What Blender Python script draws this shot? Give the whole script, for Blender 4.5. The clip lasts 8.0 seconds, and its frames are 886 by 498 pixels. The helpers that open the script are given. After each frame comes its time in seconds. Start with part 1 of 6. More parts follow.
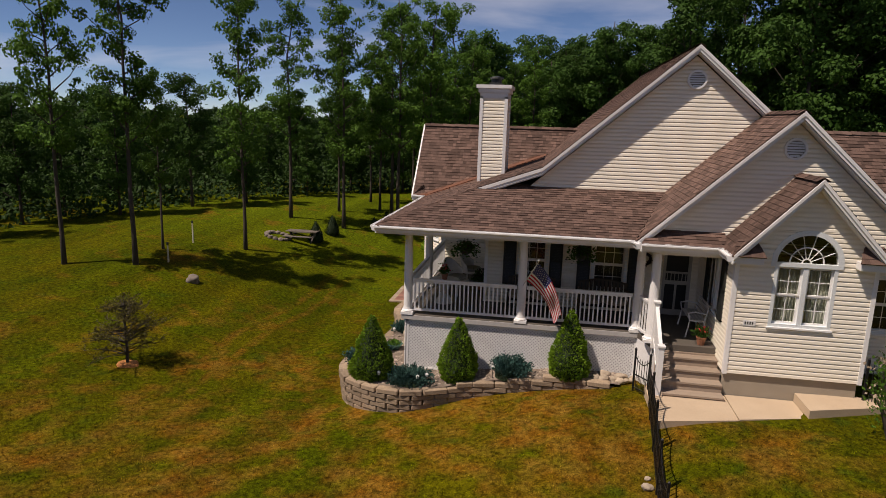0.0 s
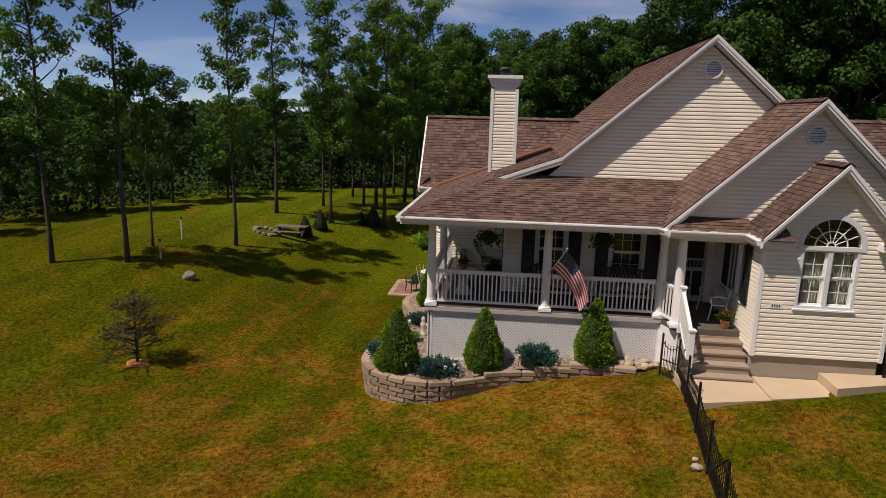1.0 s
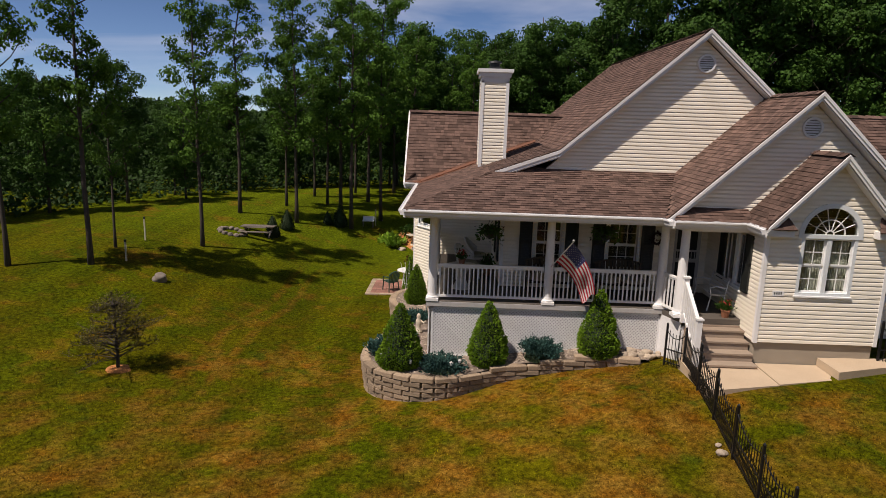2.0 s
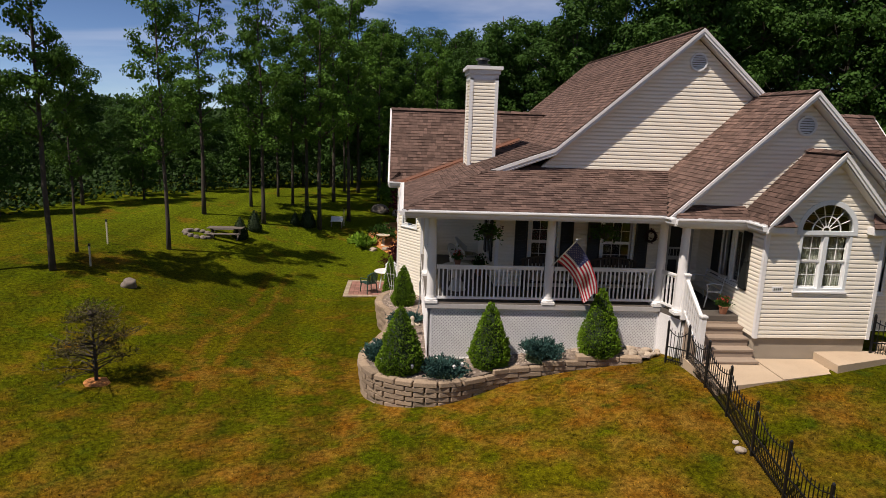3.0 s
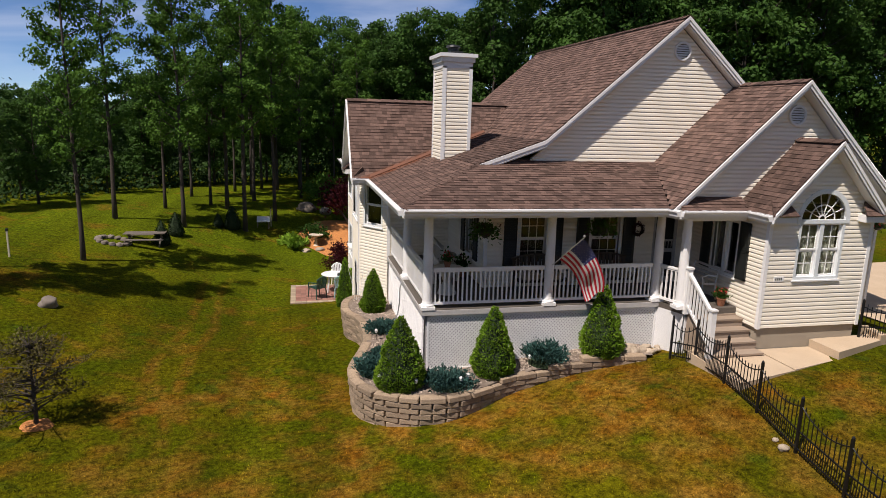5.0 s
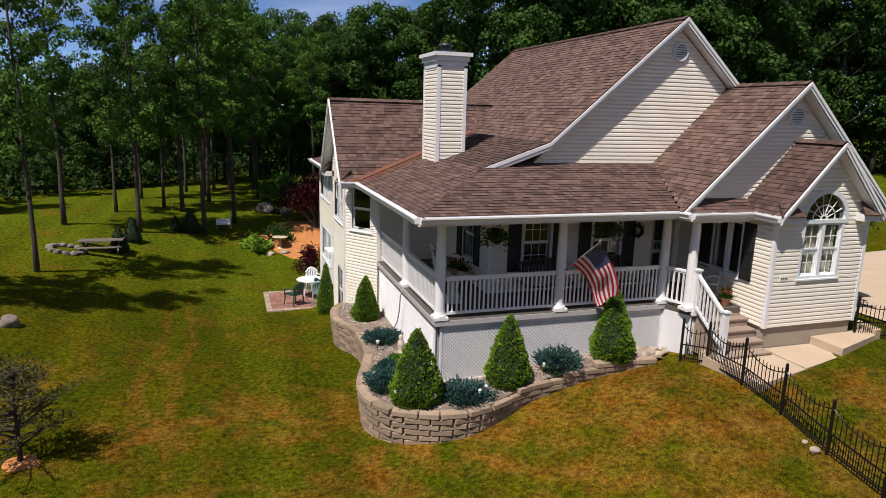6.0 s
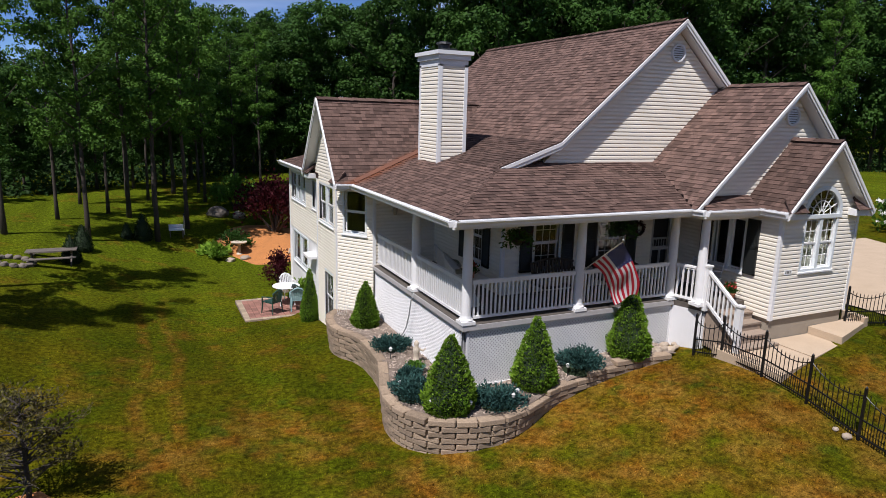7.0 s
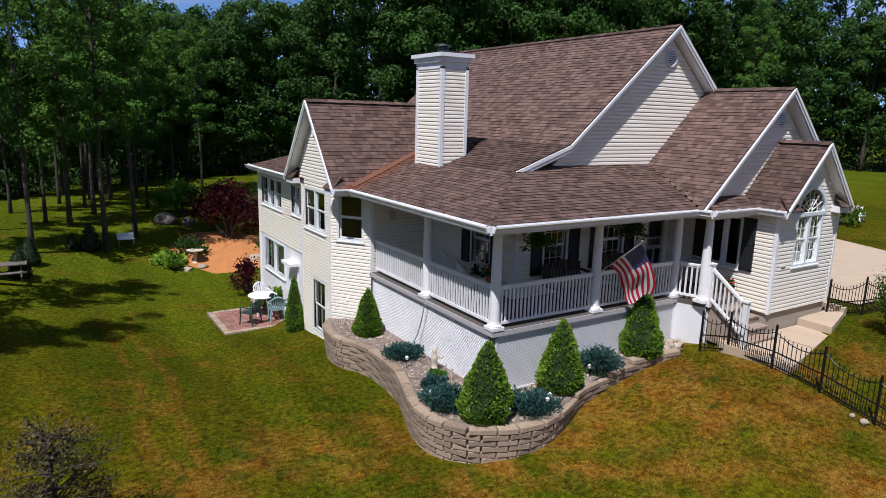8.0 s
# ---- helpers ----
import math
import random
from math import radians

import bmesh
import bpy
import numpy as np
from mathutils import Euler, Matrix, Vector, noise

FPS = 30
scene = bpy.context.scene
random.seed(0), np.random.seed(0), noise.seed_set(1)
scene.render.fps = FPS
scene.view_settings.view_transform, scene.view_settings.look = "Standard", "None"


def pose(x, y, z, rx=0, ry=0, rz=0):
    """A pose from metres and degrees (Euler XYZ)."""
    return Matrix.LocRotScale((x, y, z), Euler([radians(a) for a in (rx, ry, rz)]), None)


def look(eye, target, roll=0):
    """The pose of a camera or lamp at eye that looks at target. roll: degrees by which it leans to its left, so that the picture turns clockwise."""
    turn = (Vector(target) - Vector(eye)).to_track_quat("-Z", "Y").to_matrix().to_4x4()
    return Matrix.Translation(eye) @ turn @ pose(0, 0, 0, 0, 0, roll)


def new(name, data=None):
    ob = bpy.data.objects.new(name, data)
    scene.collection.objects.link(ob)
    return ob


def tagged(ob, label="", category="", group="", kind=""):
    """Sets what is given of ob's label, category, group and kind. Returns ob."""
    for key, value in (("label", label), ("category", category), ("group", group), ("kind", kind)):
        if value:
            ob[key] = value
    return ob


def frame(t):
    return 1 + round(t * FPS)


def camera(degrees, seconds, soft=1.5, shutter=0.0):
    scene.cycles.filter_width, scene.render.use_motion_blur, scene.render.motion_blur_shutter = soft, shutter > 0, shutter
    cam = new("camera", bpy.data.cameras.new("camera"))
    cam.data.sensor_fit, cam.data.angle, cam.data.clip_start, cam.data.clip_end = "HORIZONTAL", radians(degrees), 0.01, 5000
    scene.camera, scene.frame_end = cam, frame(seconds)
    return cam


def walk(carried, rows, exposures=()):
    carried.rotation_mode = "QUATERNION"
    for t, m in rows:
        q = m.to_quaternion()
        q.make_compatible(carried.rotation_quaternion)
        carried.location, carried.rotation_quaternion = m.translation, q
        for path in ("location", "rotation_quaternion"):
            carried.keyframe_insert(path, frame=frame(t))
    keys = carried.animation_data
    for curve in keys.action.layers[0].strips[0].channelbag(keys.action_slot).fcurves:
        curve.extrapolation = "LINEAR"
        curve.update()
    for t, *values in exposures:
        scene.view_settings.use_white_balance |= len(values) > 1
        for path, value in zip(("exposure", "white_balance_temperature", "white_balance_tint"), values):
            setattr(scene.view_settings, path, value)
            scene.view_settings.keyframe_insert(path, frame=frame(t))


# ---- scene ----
cam = camera(69.1, 8.0, 0.6)
PATH = [
    (0, (3.533, -15.931, 7.051), (3.212, -13.997, 6.653), 1.7),
    (0.5, (2.777, -16.031, 7.011), (2.506, -14.091, 6.604), 1.5),
    (1, (1.954, -16.127, 6.865), (1.752, -14.18, 6.457), 1.5),
    (2.5, (-0.14, -15.785, 6.489), (-0.087, -13.824, 6.098), 1.9),
    (3, (-0.713, -15.559, 6.485), (-0.59, -13.602, 6.091), 1.9),
    (3.5, (-1.246, -15.313, 6.442), (-1.058, -13.362, 6.043), 1.7),
    (4, (-1.79, -14.967, 6.309), (-1.514, -13.026, 5.916), 1.8),
    (4.5, (-2.32, -14.49, 6.296), (-1.96, -12.563, 5.902), 1.8),
    (6, (-4.295, -12.972, 6.496), (-3.675, -11.117, 6.08), 1.6),
    (6.5, (-5.201, -12.476, 6.428), (-4.472, -10.659, 6.019), 1.7),
    (7, (-6.18, -11.844, 6.442), (-5.345, -10.074, 6.031), 1.6),
    (7.5, (-7.139, -11.194, 6.5), (-6.194, -9.48, 6.088), 1.6),
    (8, (-8.046, -10.561, 6.47), (-6.998, -8.907, 6.065), 1.6),
]
walk(cam, [(t, look(eye, target, roll)) for t, eye, target, roll in PATH], [(0.0, -0.14, 7300, 20.0), (2.5, 0.0, 7000, 17.5), (4.5, 0.15, 6800, 16.5), (6.0, 0.16, 6450, 16.5), (8.0, 0.12, 5800, 16.5)])

# ---- light ----
SUN = Vector((-1.4, -1.0, 2.85)).normalized()
world = bpy.data.worlds.new("world")
scene.world = world
world.use_nodes = True
wn = world.node_tree
sky = wn.nodes.new("ShaderNodeTexSky")
sky.sky_type, sky.sun_disc = "NISHITA", False
sky.sun_elevation = math.asin(SUN.z)
sky.sun_rotation = math.atan2(SUN.x, SUN.y)
sky.air_density, sky.dust_density, sky.ozone_density, sky.altitude = 1.0, 0.0, 4.0, 6000
tone = wn.nodes.new("ShaderNodeHueSaturation")
tone.inputs["Saturation"].default_value = 1.05
wn.links.new(sky.outputs[0], tone.inputs["Color"])
# thin streaks of high cloud all over the sky
ray = wn.nodes.new("ShaderNodeTexCoord")
streak = wn.nodes.new("ShaderNodeMapping")
streak.inputs["Scale"].default_value, streak.inputs["Rotation"].default_value = (1.2, 2.0, 9.0), (0.15, 0.1, 0.5)
wn.links.new(ray.outputs["Generated"], streak.inputs[0])
wisp = wn.nodes.new("ShaderNodeTexNoise")
wisp.inputs["Scale"].default_value, wisp.inputs["Detail"].default_value, wisp.inputs["Distortion"].default_value = 1.3, 6, 0.6
wn.links.new(streak.outputs[0], wisp.inputs["Vector"])
cover = wn.nodes.new("ShaderNodeMapRange")
for k, v in zip((1, 2, 3, 4), (0.45, 0.8, 0.0, 0.6)):
    cover.inputs[k].default_value = v
wn.links.new(wisp.outputs[0], cover.inputs[0])
cloud = wn.nodes.new("ShaderNodeMix")
cloud.data_type = "RGBA"
cloud.inputs[7].default_value = (9.0, 9.4, 10.2, 1)
wn.links.new(cover.outputs[0], cloud.inputs[0])
wn.links.new(tone.outputs[0], cloud.inputs[6])
wn.links.new(cloud.outputs[2], wn.nodes["Background"].inputs[0])
wn.nodes["Background"].inputs[1].default_value = 0.095
lamp = new("sun", bpy.data.lights.new("sun", "SUN"))
lamp.data.energy, lamp.data.angle, lamp.data.color = 5.0, radians(0.6), (1.0, 0.95, 0.87)
lamp.matrix_world = look(SUN * 50, (0, 0, 0))


# ---- materials ----
def material(name, base, rough=0.7, metal=0.0, second=None, scale=3.0, mix=0.5, fine=60.0, bump=0.15, per_object=0.0, per_island=0.0,
             stretch=(1, 1, 1), fine_amount=0.12, spec=0.5, transmission=0.0):
    """A surface with blotches of a second colour, fine grain, bump and tints by piece."""
    m = bpy.data.materials.new(name)
    m.use_nodes = True
    nt = m.node_tree
    b = nt.nodes["Principled BSDF"]
    b.inputs["Roughness"].default_value, b.inputs["Metallic"].default_value = rough, metal
    b.inputs["Specular IOR Level"].default_value = spec
    b.inputs["Transmission Weight"].default_value = transmission
    co = nt.nodes.new("ShaderNodeTexCoord")
    mp = nt.nodes.new("ShaderNodeMapping")
    mp.inputs["Scale"].default_value = stretch
    nt.links.new(co.outputs["Object"], mp.inputs[0])

    def tex(sc, detail=4):
        n = nt.nodes.new("ShaderNodeTexNoise")
        n.inputs["Scale"].default_value, n.inputs["Detail"].default_value = sc, detail
        nt.links.new(mp.outputs[0], n.inputs["Vector"])
        return n

    def blend(fac, a, c, kind="MIX"):
        n = nt.nodes.new("ShaderNodeMix")
        n.data_type, n.blend_type = "RGBA", kind
        for sock, v in ((0, fac), (6, a), (7, c)):
            if hasattr(v, "node"):
                nt.links.new(v, n.inputs[sock])
            else:
                n.inputs[sock].default_value = v if sock == 0 else (*v, 1)
        return n.outputs[2]

    def span(v, lo, hi, a=0.3, c=0.7):
        n = nt.nodes.new("ShaderNodeMapRange")
        nt.links.new(v, n.inputs[0])
        for k, x in zip((1, 2, 3, 4), (a, c, lo, hi)):
            n.inputs[k].default_value = x
        return n.outputs[0]

    big, small = tex(scale), tex(fine, 6)
    second = second or tuple(c * 0.7 for c in base)
    col = blend(span(big.outputs[0], 0, mix), base, second)
    col = blend(1.0, col, span_grey(nt, small.outputs[0], fine_amount), "MULTIPLY")
    for amount, node, sock in ((per_object, "ShaderNodeObjectInfo", "Random"), (per_island, "ShaderNodeNewGeometry", "Random Per Island")):
        if amount:
            n = nt.nodes.new(node)
            col = blend(1.0, col, span_grey(nt, n.outputs[sock], amount, 0, 1), "MULTIPLY")
    nt.links.new(col, b.inputs["Base Color"])
    if bump:
        bp = nt.nodes.new("ShaderNodeBump")
        bp.inputs["Strength"].default_value, bp.inputs["Distance"].default_value = bump, 0.01
        nt.links.new(small.outputs[0], bp.inputs["Height"])
        nt.links.new(bp.outputs[0], b.inputs["Normal"])
    return m


def span_grey(nt, value, amount, a=0.3, c=0.7):
    n = nt.nodes.new("ShaderNodeMapRange")
    nt.links.new(value, n.inputs[0])
    for k, x in zip((1, 2, 3, 4), (a, c, 1 - amount, 1 + amount)):
        n.inputs[k].default_value = x
    cb = nt.nodes.new("ShaderNodeCombineColor")
    for k in range(3):
        nt.links.new(n.outputs[0], cb.inputs[k])
    return cb.outputs[0]


M_SIDING = material("cream_vinyl", (0.85, 0.79, 0.66), 0.5, second=(0.79, 0.725, 0.595), scale=1.2, bump=0.04, fine_amount=0.05)
M_WHITE = material("white_paint", (0.83, 0.82, 0.8), 0.45, second=(0.68, 0.67, 0.64), scale=2.0, bump=0.05, fine_amount=0.05)
M_TRIM = material("white_trim", (0.76, 0.76, 0.75), 0.4, second=(0.66, 0.66, 0.65), scale=1.5, bump=0.04, fine_amount=0.05)
M_LATTICE = material("white_lattice", (0.78, 0.77, 0.76), 0.55, second=(0.68, 0.67, 0.66), scale=1.3, bump=0.05, per_object=0.05)
M_SHINGLE = material("brown_shingle", (0.114, 0.071, 0.056), 0.9, second=(0.07, 0.046, 0.038), scale=2.2, fine=140, fine_amount=0.35, bump=0.5, per_object=0.4, per_island=0.4, spec=0.2)
M_ROOFBASE = material("roof_felt", (0.07, 0.045, 0.038), 0.95, fine=80, bump=0.3, spec=0.2)
M_CONCRETE = material("concrete", (0.50, 0.385, 0.265), 0.85, second=(0.40, 0.30, 0.20), scale=1.6, fine=90, bump=0.2)
M_FOUNDATION = material("foundation", (0.34, 0.29, 0.22), 0.9, second=(0.25, 0.21, 0.16), scale=2.5, fine=70, bump=0.3)
M_DECK = material("deck_wood", (0.33, 0.255, 0.19), 0.75, second=(0.24, 0.18, 0.135), scale=2.0, fine=50, stretch=(1, 6, 6), per_object=0.12, bump=0.2)
M_DARK = material("dark_shutter", (0.012, 0.014, 0.013), 0.5, second=(0.02, 0.022, 0.02), bump=0.05)
M_IRON = material("black_iron", (0.012, 0.012, 0.013), 0.4, metal=0.3, bump=0.1)
M_BLOCK = material("wall_block", (0.33, 0.245, 0.165), 0.95, second=(0.21, 0.155, 0.105), scale=6, fine=60, fine_amount=0.3, bump=0.8, per_object=0.22)
M_BARK = material("bark", (0.06, 0.047, 0.036), 0.95, second=(0.035, 0.028, 0.023), scale=3, fine=25, stretch=(4, 4, 0.6), bump=0.8)
M_GLASS = material("glass", (0.9, 0.95, 0.93), 0.03, bump=0, fine_amount=0.0, second=(0.9, 0.95, 0.93), transmission=1.0)


def leaf_material(name, base, second, amount=0.45):
    m = material(name, base, 0.6, second=second, scale=0.7, mix=0.8, fine=3.0, fine_amount=0.15, bump=0, per_island=amount, per_object=0.15, spec=0.12)
    b = m.node_tree.nodes["Principled BSDF"]
    tr = m.node_tree.nodes.new("ShaderNodeBsdfTranslucent")
    mx = m.node_tree.nodes.new("ShaderNodeMixShader")
    mx.inputs[0].default_value = 0.3
    src = b.inputs["Base Color"].links[0].from_socket
    m.node_tree.links.new(src, tr.inputs[0])
    out = m.node_tree.nodes["Material Output"]
    m.node_tree.links.new(b.outputs[0], mx.inputs[1])
    m.node_tree.links.new(tr.outputs[0], mx.inputs[2])
    m.node_tree.links.new(mx.outputs[0], out.inputs[0])
    return m


M_LEAF = leaf_material("maple_leaf", (0.08, 0.165, 0.02), (0.05, 0.118, 0.016), 0.25)
M_LEAF_DARK = leaf_material("forest_leaf", (0.052, 0.115, 0.018), (0.03, 0.075, 0.014), 0.25)

# forest leaf darkened further: the wood's inner shade is painted into this colour
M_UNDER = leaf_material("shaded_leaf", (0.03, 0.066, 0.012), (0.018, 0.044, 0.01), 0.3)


# ---- mesh helpers ----
class Geo:
    """Collects vertices and faces of one mesh."""

    def __init__(self):
        self.v, self.f = [], []

    def add(self, verts, faces):
        o = len(self.v)
        self.v += [tuple(p) for p in verts]
        self.f += [tuple(o + i for i in f) for f in faces]
        return self

    def prism(self, poly, off):
        """Extrudes a 3D polygon by the vector off."""
        n = len(poly)
        a = [Vector(p) for p in poly]
        b = [p + Vector(off) for p in a]
        faces = [tuple(range(n))[::-1], tuple(range(n, 2 * n))]
        faces += [(i, (i + 1) % n, n + (i + 1) % n, n + i) for i in range(n)]
        return self.add(a + b, faces)

    def box(self, x0, y0, z0, x1, y1, z1):
        return self.prism([(x0, y0, z0), (x1, y0, z0), (x1, y1, z0), (x0, y1, z0)], (0, 0, z1 - z0))

    def bar(self, a, b, w, h, up=(0, 0, 1)):
        """A rectangular bar from a to b, w across and h along up."""
        a, b = Vector(a), Vector(b)
        d = (b - a).normalized()
        s = d.cross(Vector(up))
        s = s.normalized() if s.length > 1e-4 else Vector((1, 0, 0))
        u = s.cross(d).normalized()
        q = [a + s * (i * w / 2) + u * (j * h / 2) for i, j in ((-1, -1), (1, -1), (1, 1), (-1, 1))]
        return self.prism(q, b - a)

    def tube(self, pts, radii, n=8):
        pts = [Vector(p) for p in pts]
        if not hasattr(radii, "__len__"):
            radii = [radii] * len(pts)
        o, ring = len(self.v), []
        for k, p in enumerate(pts):
            d = (pts[min(k + 1, len(pts) - 1)] - pts[max(k - 1, 0)]).normalized()
            s = d.cross(Vector((0.3, 0.9, 0.2))).normalized()
            u = s.cross(d)
            ring += [p + (s * math.cos(2 * math.pi * i / n) + u * math.sin(2 * math.pi * i / n)) * radii[k] for i in range(n)]
        fs = [(k * n + i, k * n + (i + 1) % n, (k + 1) * n + (i + 1) % n, (k + 1) * n + i) for k in range(len(pts) - 1) for i in range(n)]
        fs += [tuple(range(n))[::-1], tuple(range((len(pts) - 1) * n, len(pts) * n))]
        return self.add(ring, fs)

    def lathe(self, prof, c=(0, 0, 0), n=14):
        """Turns a profile of (radius, height) about the upright through c."""
        vs = [(c[0] + r * math.cos(2 * math.pi * i / n), c[1] + r * math.sin(2 * math.pi * i / n), c[2] + h) for r, h in prof for i in range(n)]
        m = len(prof)
        fs = [(k * n + i, k * n + (i + 1) % n, (k + 1) * n + (i + 1) % n, (k + 1) * n + i) for k in range(m - 1) for i in range(n)]
        fs += [tuple(range(n))[::-1], tuple(range((m - 1) * n, m * n))]
        return self.add(vs, fs)

    def mesh(self, name):
        me = bpy.data.meshes.new(name)
        me.from_pydata(self.v, [], self.f)
        me.update()
        return me


def part(name, geo, mat, parent=None, label="", smooth=False):
    me = geo.mesh(name) if isinstance(geo, Geo) else geo
    if not me.materials:
        me.materials.append(mat)
    if smooth:
        me.polygons.foreach_set("use_smooth", [True] * len(me.polygons))
    ob = new(name, me)
    if parent:
        ob.parent = parent
    return tagged(ob, label)


def thing(name, label, category, group="", at=None):
    ob = tagged(new(name), label, category, group)
    if at:
        ob.location = at
    return ob


# ---- ground ----
LEVELS = [(-1.9, .3, -.40), (.6, -2.0, -.02), (2.2, -1.2, .32), (5.5, -1, .8), (5.75, -5.2, .58), (-8.3, -.1, -.2), (-1.2, 7, -.4), (-3.2, 11, -.95),
          (-3, 21, -1.0), (-10.2, 7, .42), (-15.5, 6.3, .9), (-11, 12.8, .5), (-13.4, 9.7, 1.0), (-11.5, 19.6, 1.1), (-8.5, 20.3, .5), (-4.2, 24.3, .2),
          (1.7, 37, .6), (9.5, -3.2, 1.22), (6.2, -3.5, 1.1), (6.9, -3.7, 1.12), (8.2, -3.2, 1.13), (13, -2, 1.3), (23, 4, 1.2), (-6.5, 9, -.6), (-2, -6, .15), (-45, 30, .5), (0, -25, .0), (40, 40, 1.5), (-20, 50, .6), (-12, -12, -.2)]
LV = np.array(LEVELS)
_d = np.sqrt(((LV[:, None, :2] - LV[None, :, :2]) ** 2).sum(-1) + 4.0)
WEIGHTS = np.linalg.solve(_d - 0.25 * np.eye(len(LV)), LV[:, 2] - 0.3)


def ground_at(x, y):
    x, y = np.asarray(x, float), np.asarray(y, float)
    r = np.sqrt((x[..., None] - LV[:, 0]) ** 2 + (y[..., None] - LV[:, 1]) ** 2 + 4.0)
    z = (r * WEIGHTS).sum(-1) + 0.3
    far = np.clip((np.hypot(x, y - 10) - 50) / 60, 0, 1)
    return z * (1 - far) + 1.0 * far


def gz(x, y):
    return float(ground_at(x, y))


def grass_material(name, gain, per_island=0.0):
    """Green turf that turns to straw in dry patches, with faint mowing lines and thin worn spots."""
    m = bpy.data.materials.new(name)
    m.use_nodes = True
    nt = m.node_tree
    b = nt.nodes["Principled BSDF"]
    b.inputs["Roughness"].default_value, b.inputs["Specular IOR Level"].default_value = 0.95, 0.03
    co = nt.nodes.new("ShaderNodeTexCoord")

    def noise_at(scale, detail, stretch=(1, 1, 1), turn=0.0):
        mp = nt.nodes.new("ShaderNodeMapping")
        mp.inputs["Scale"].default_value, mp.inputs["Rotation"].default_value = stretch, (0, 0, turn)
        nt.links.new(co.outputs["Object"], mp.inputs[0])
        n = nt.nodes.new("ShaderNodeTexNoise")
        n.inputs["Scale"].default_value, n.inputs["Detail"].default_value = scale, detail
        nt.links.new(mp.outputs[0], n.inputs["Vector"])
        return n.outputs[0]

    def calc(op, a, c, clamp=False):
        n = nt.nodes.new("ShaderNodeMath")
        n.operation, n.use_clamp = op, clamp
        for k, v in enumerate((a, c)):
            if hasattr(v, "node"):
                nt.links.new(v, n.inputs[k])
            else:
                n.inputs[k].default_value = v
        return n.outputs[0]

    def remap(v, a, c, lo, hi):
        n = nt.nodes.new("ShaderNodeMapRange")
        nt.links.new(v, n.inputs[0])
        for k, x in zip((1, 2, 3, 4), (a, c, lo, hi)):
            n.inputs[k].default_value = x
        return n.outputs[0]

    def mix(fac, a, c, kind="MIX"):
        n = nt.nodes.new("ShaderNodeMix")
        n.data_type, n.blend_type = "RGBA", kind
        for sock, v in ((0, fac), (6, a), (7, c)):
            if hasattr(v, "node"):
                nt.links.new(v, n.inputs[sock])
            else:
                n.inputs[sock].default_value = v if sock == 0 else (*v, 1)
        return n.outputs[2]

    sep = nt.nodes.new("ShaderNodeSeparateXYZ")
    nt.links.new(co.outputs["Object"], sep.inputs[0])
    # the slope before the house is drier than the low lawn and the watered strip east of the fence
    slope = calc("MULTIPLY", remap(sep.outputs[1], -7.0, 9.0, 1.0, 0.0), remap(sep.outputs[0], 5.7, 6.3, 1.0, 0.5))
    slope = calc("MULTIPLY", slope, remap(sep.outputs[0], -13.0, -3.0, 0.35, 1.0))
    dry = calc("ADD", noise_at(0.36, 6), calc("MULTIPLY", noise_at(1.4, 7), 0.9))
    dry = remap(calc("ADD", dry, calc("MULTIPLY", slope, 0.31)), 1.04, 1.37, 0.0, 1.0)
    green = mix(remap(noise_at(0.5, 3), 0.35, 0.65, 0, 1), tuple(c * gain for c in (0.055, 0.068, 0.0014)), tuple(c * gain for c in (0.085, 0.076, 0.002)))
    # the level lawn before the wood is lusher
    green = mix(remap(sep.outputs[1], 8.0, 20.0, 0.0, 0.85), green, tuple(c * gain for c in (0.088, 0.118, 0.004)))
    straw = mix(remap(noise_at(2.2, 5), 0.35, 0.65, 0, 1), tuple(c * gain for c in (0.155, 0.066, 0.006)), tuple(c * gain for c in (0.185, 0.103, 0.014)))
    # a mower's two wheel tracks run from the slope to the low lawn
    sway = calc("MULTIPLY", calc("SUBTRACT", noise_at(0.22, 2), 0.5), 1.2)
    across = calc("ADD", sep.outputs[0], sway)
    wheel = calc("MINIMUM", calc("ABSOLUTE", calc("ADD", across, 5.72), 0), calc("ABSOLUTE", calc("ADD", across, 6.5), 0))
    wheel = calc("MULTIPLY", remap(wheel, 0.06, 0.24, 0.75, 0.0), remap(noise_at(1.6, 5), 0.35, 0.6, 0.0, 1.0))
    wheel = calc("MULTIPLY", wheel, remap(calc("ABSOLUTE", calc("SUBTRACT", sep.outputs[1], 5.0), 0), 5.0, 10.0, 1.0, 0.0))
    dry = calc("MAXIMUM", dry, wheel)
    col = mix(dry, green, straw)
    # clumps of darker clover
    clover = calc("MULTIPLY", remap(noise_at(1.9, 7), 0.56, 0.7, 0.0, 0.7), remap(noise_at(0.3, 3), 0.4, 0.6, 0.3, 1.0))
    col = mix(clover, col, tuple(c * gain for c in (0.036, 0.062, 0.004)))
    lines = remap(noise_at(0.9, 2, (1.0, 0.08, 1), -0.5), 0.35, 0.65, 0.82, 1.18)
    fine = remap(noise_at(9, 6), 0.3, 0.7, 0.45, 1.5)
    tiny = remap(noise_at(32, 4), 0.3, 0.7, 0.55, 1.45)
    tone = calc("MULTIPLY", calc("MULTIPLY", lines, fine), tiny)
    if per_island:
        gi = nt.nodes.new("ShaderNodeNewGeometry")
        tone = calc("MULTIPLY", tone, remap(gi.outputs["Random Per Island"], 0, 1, 1 - per_island, 1 + per_island))
    cb = nt.nodes.new("ShaderNodeCombineColor")
    for k in range(3):
        nt.links.new(tone, cb.inputs[k])
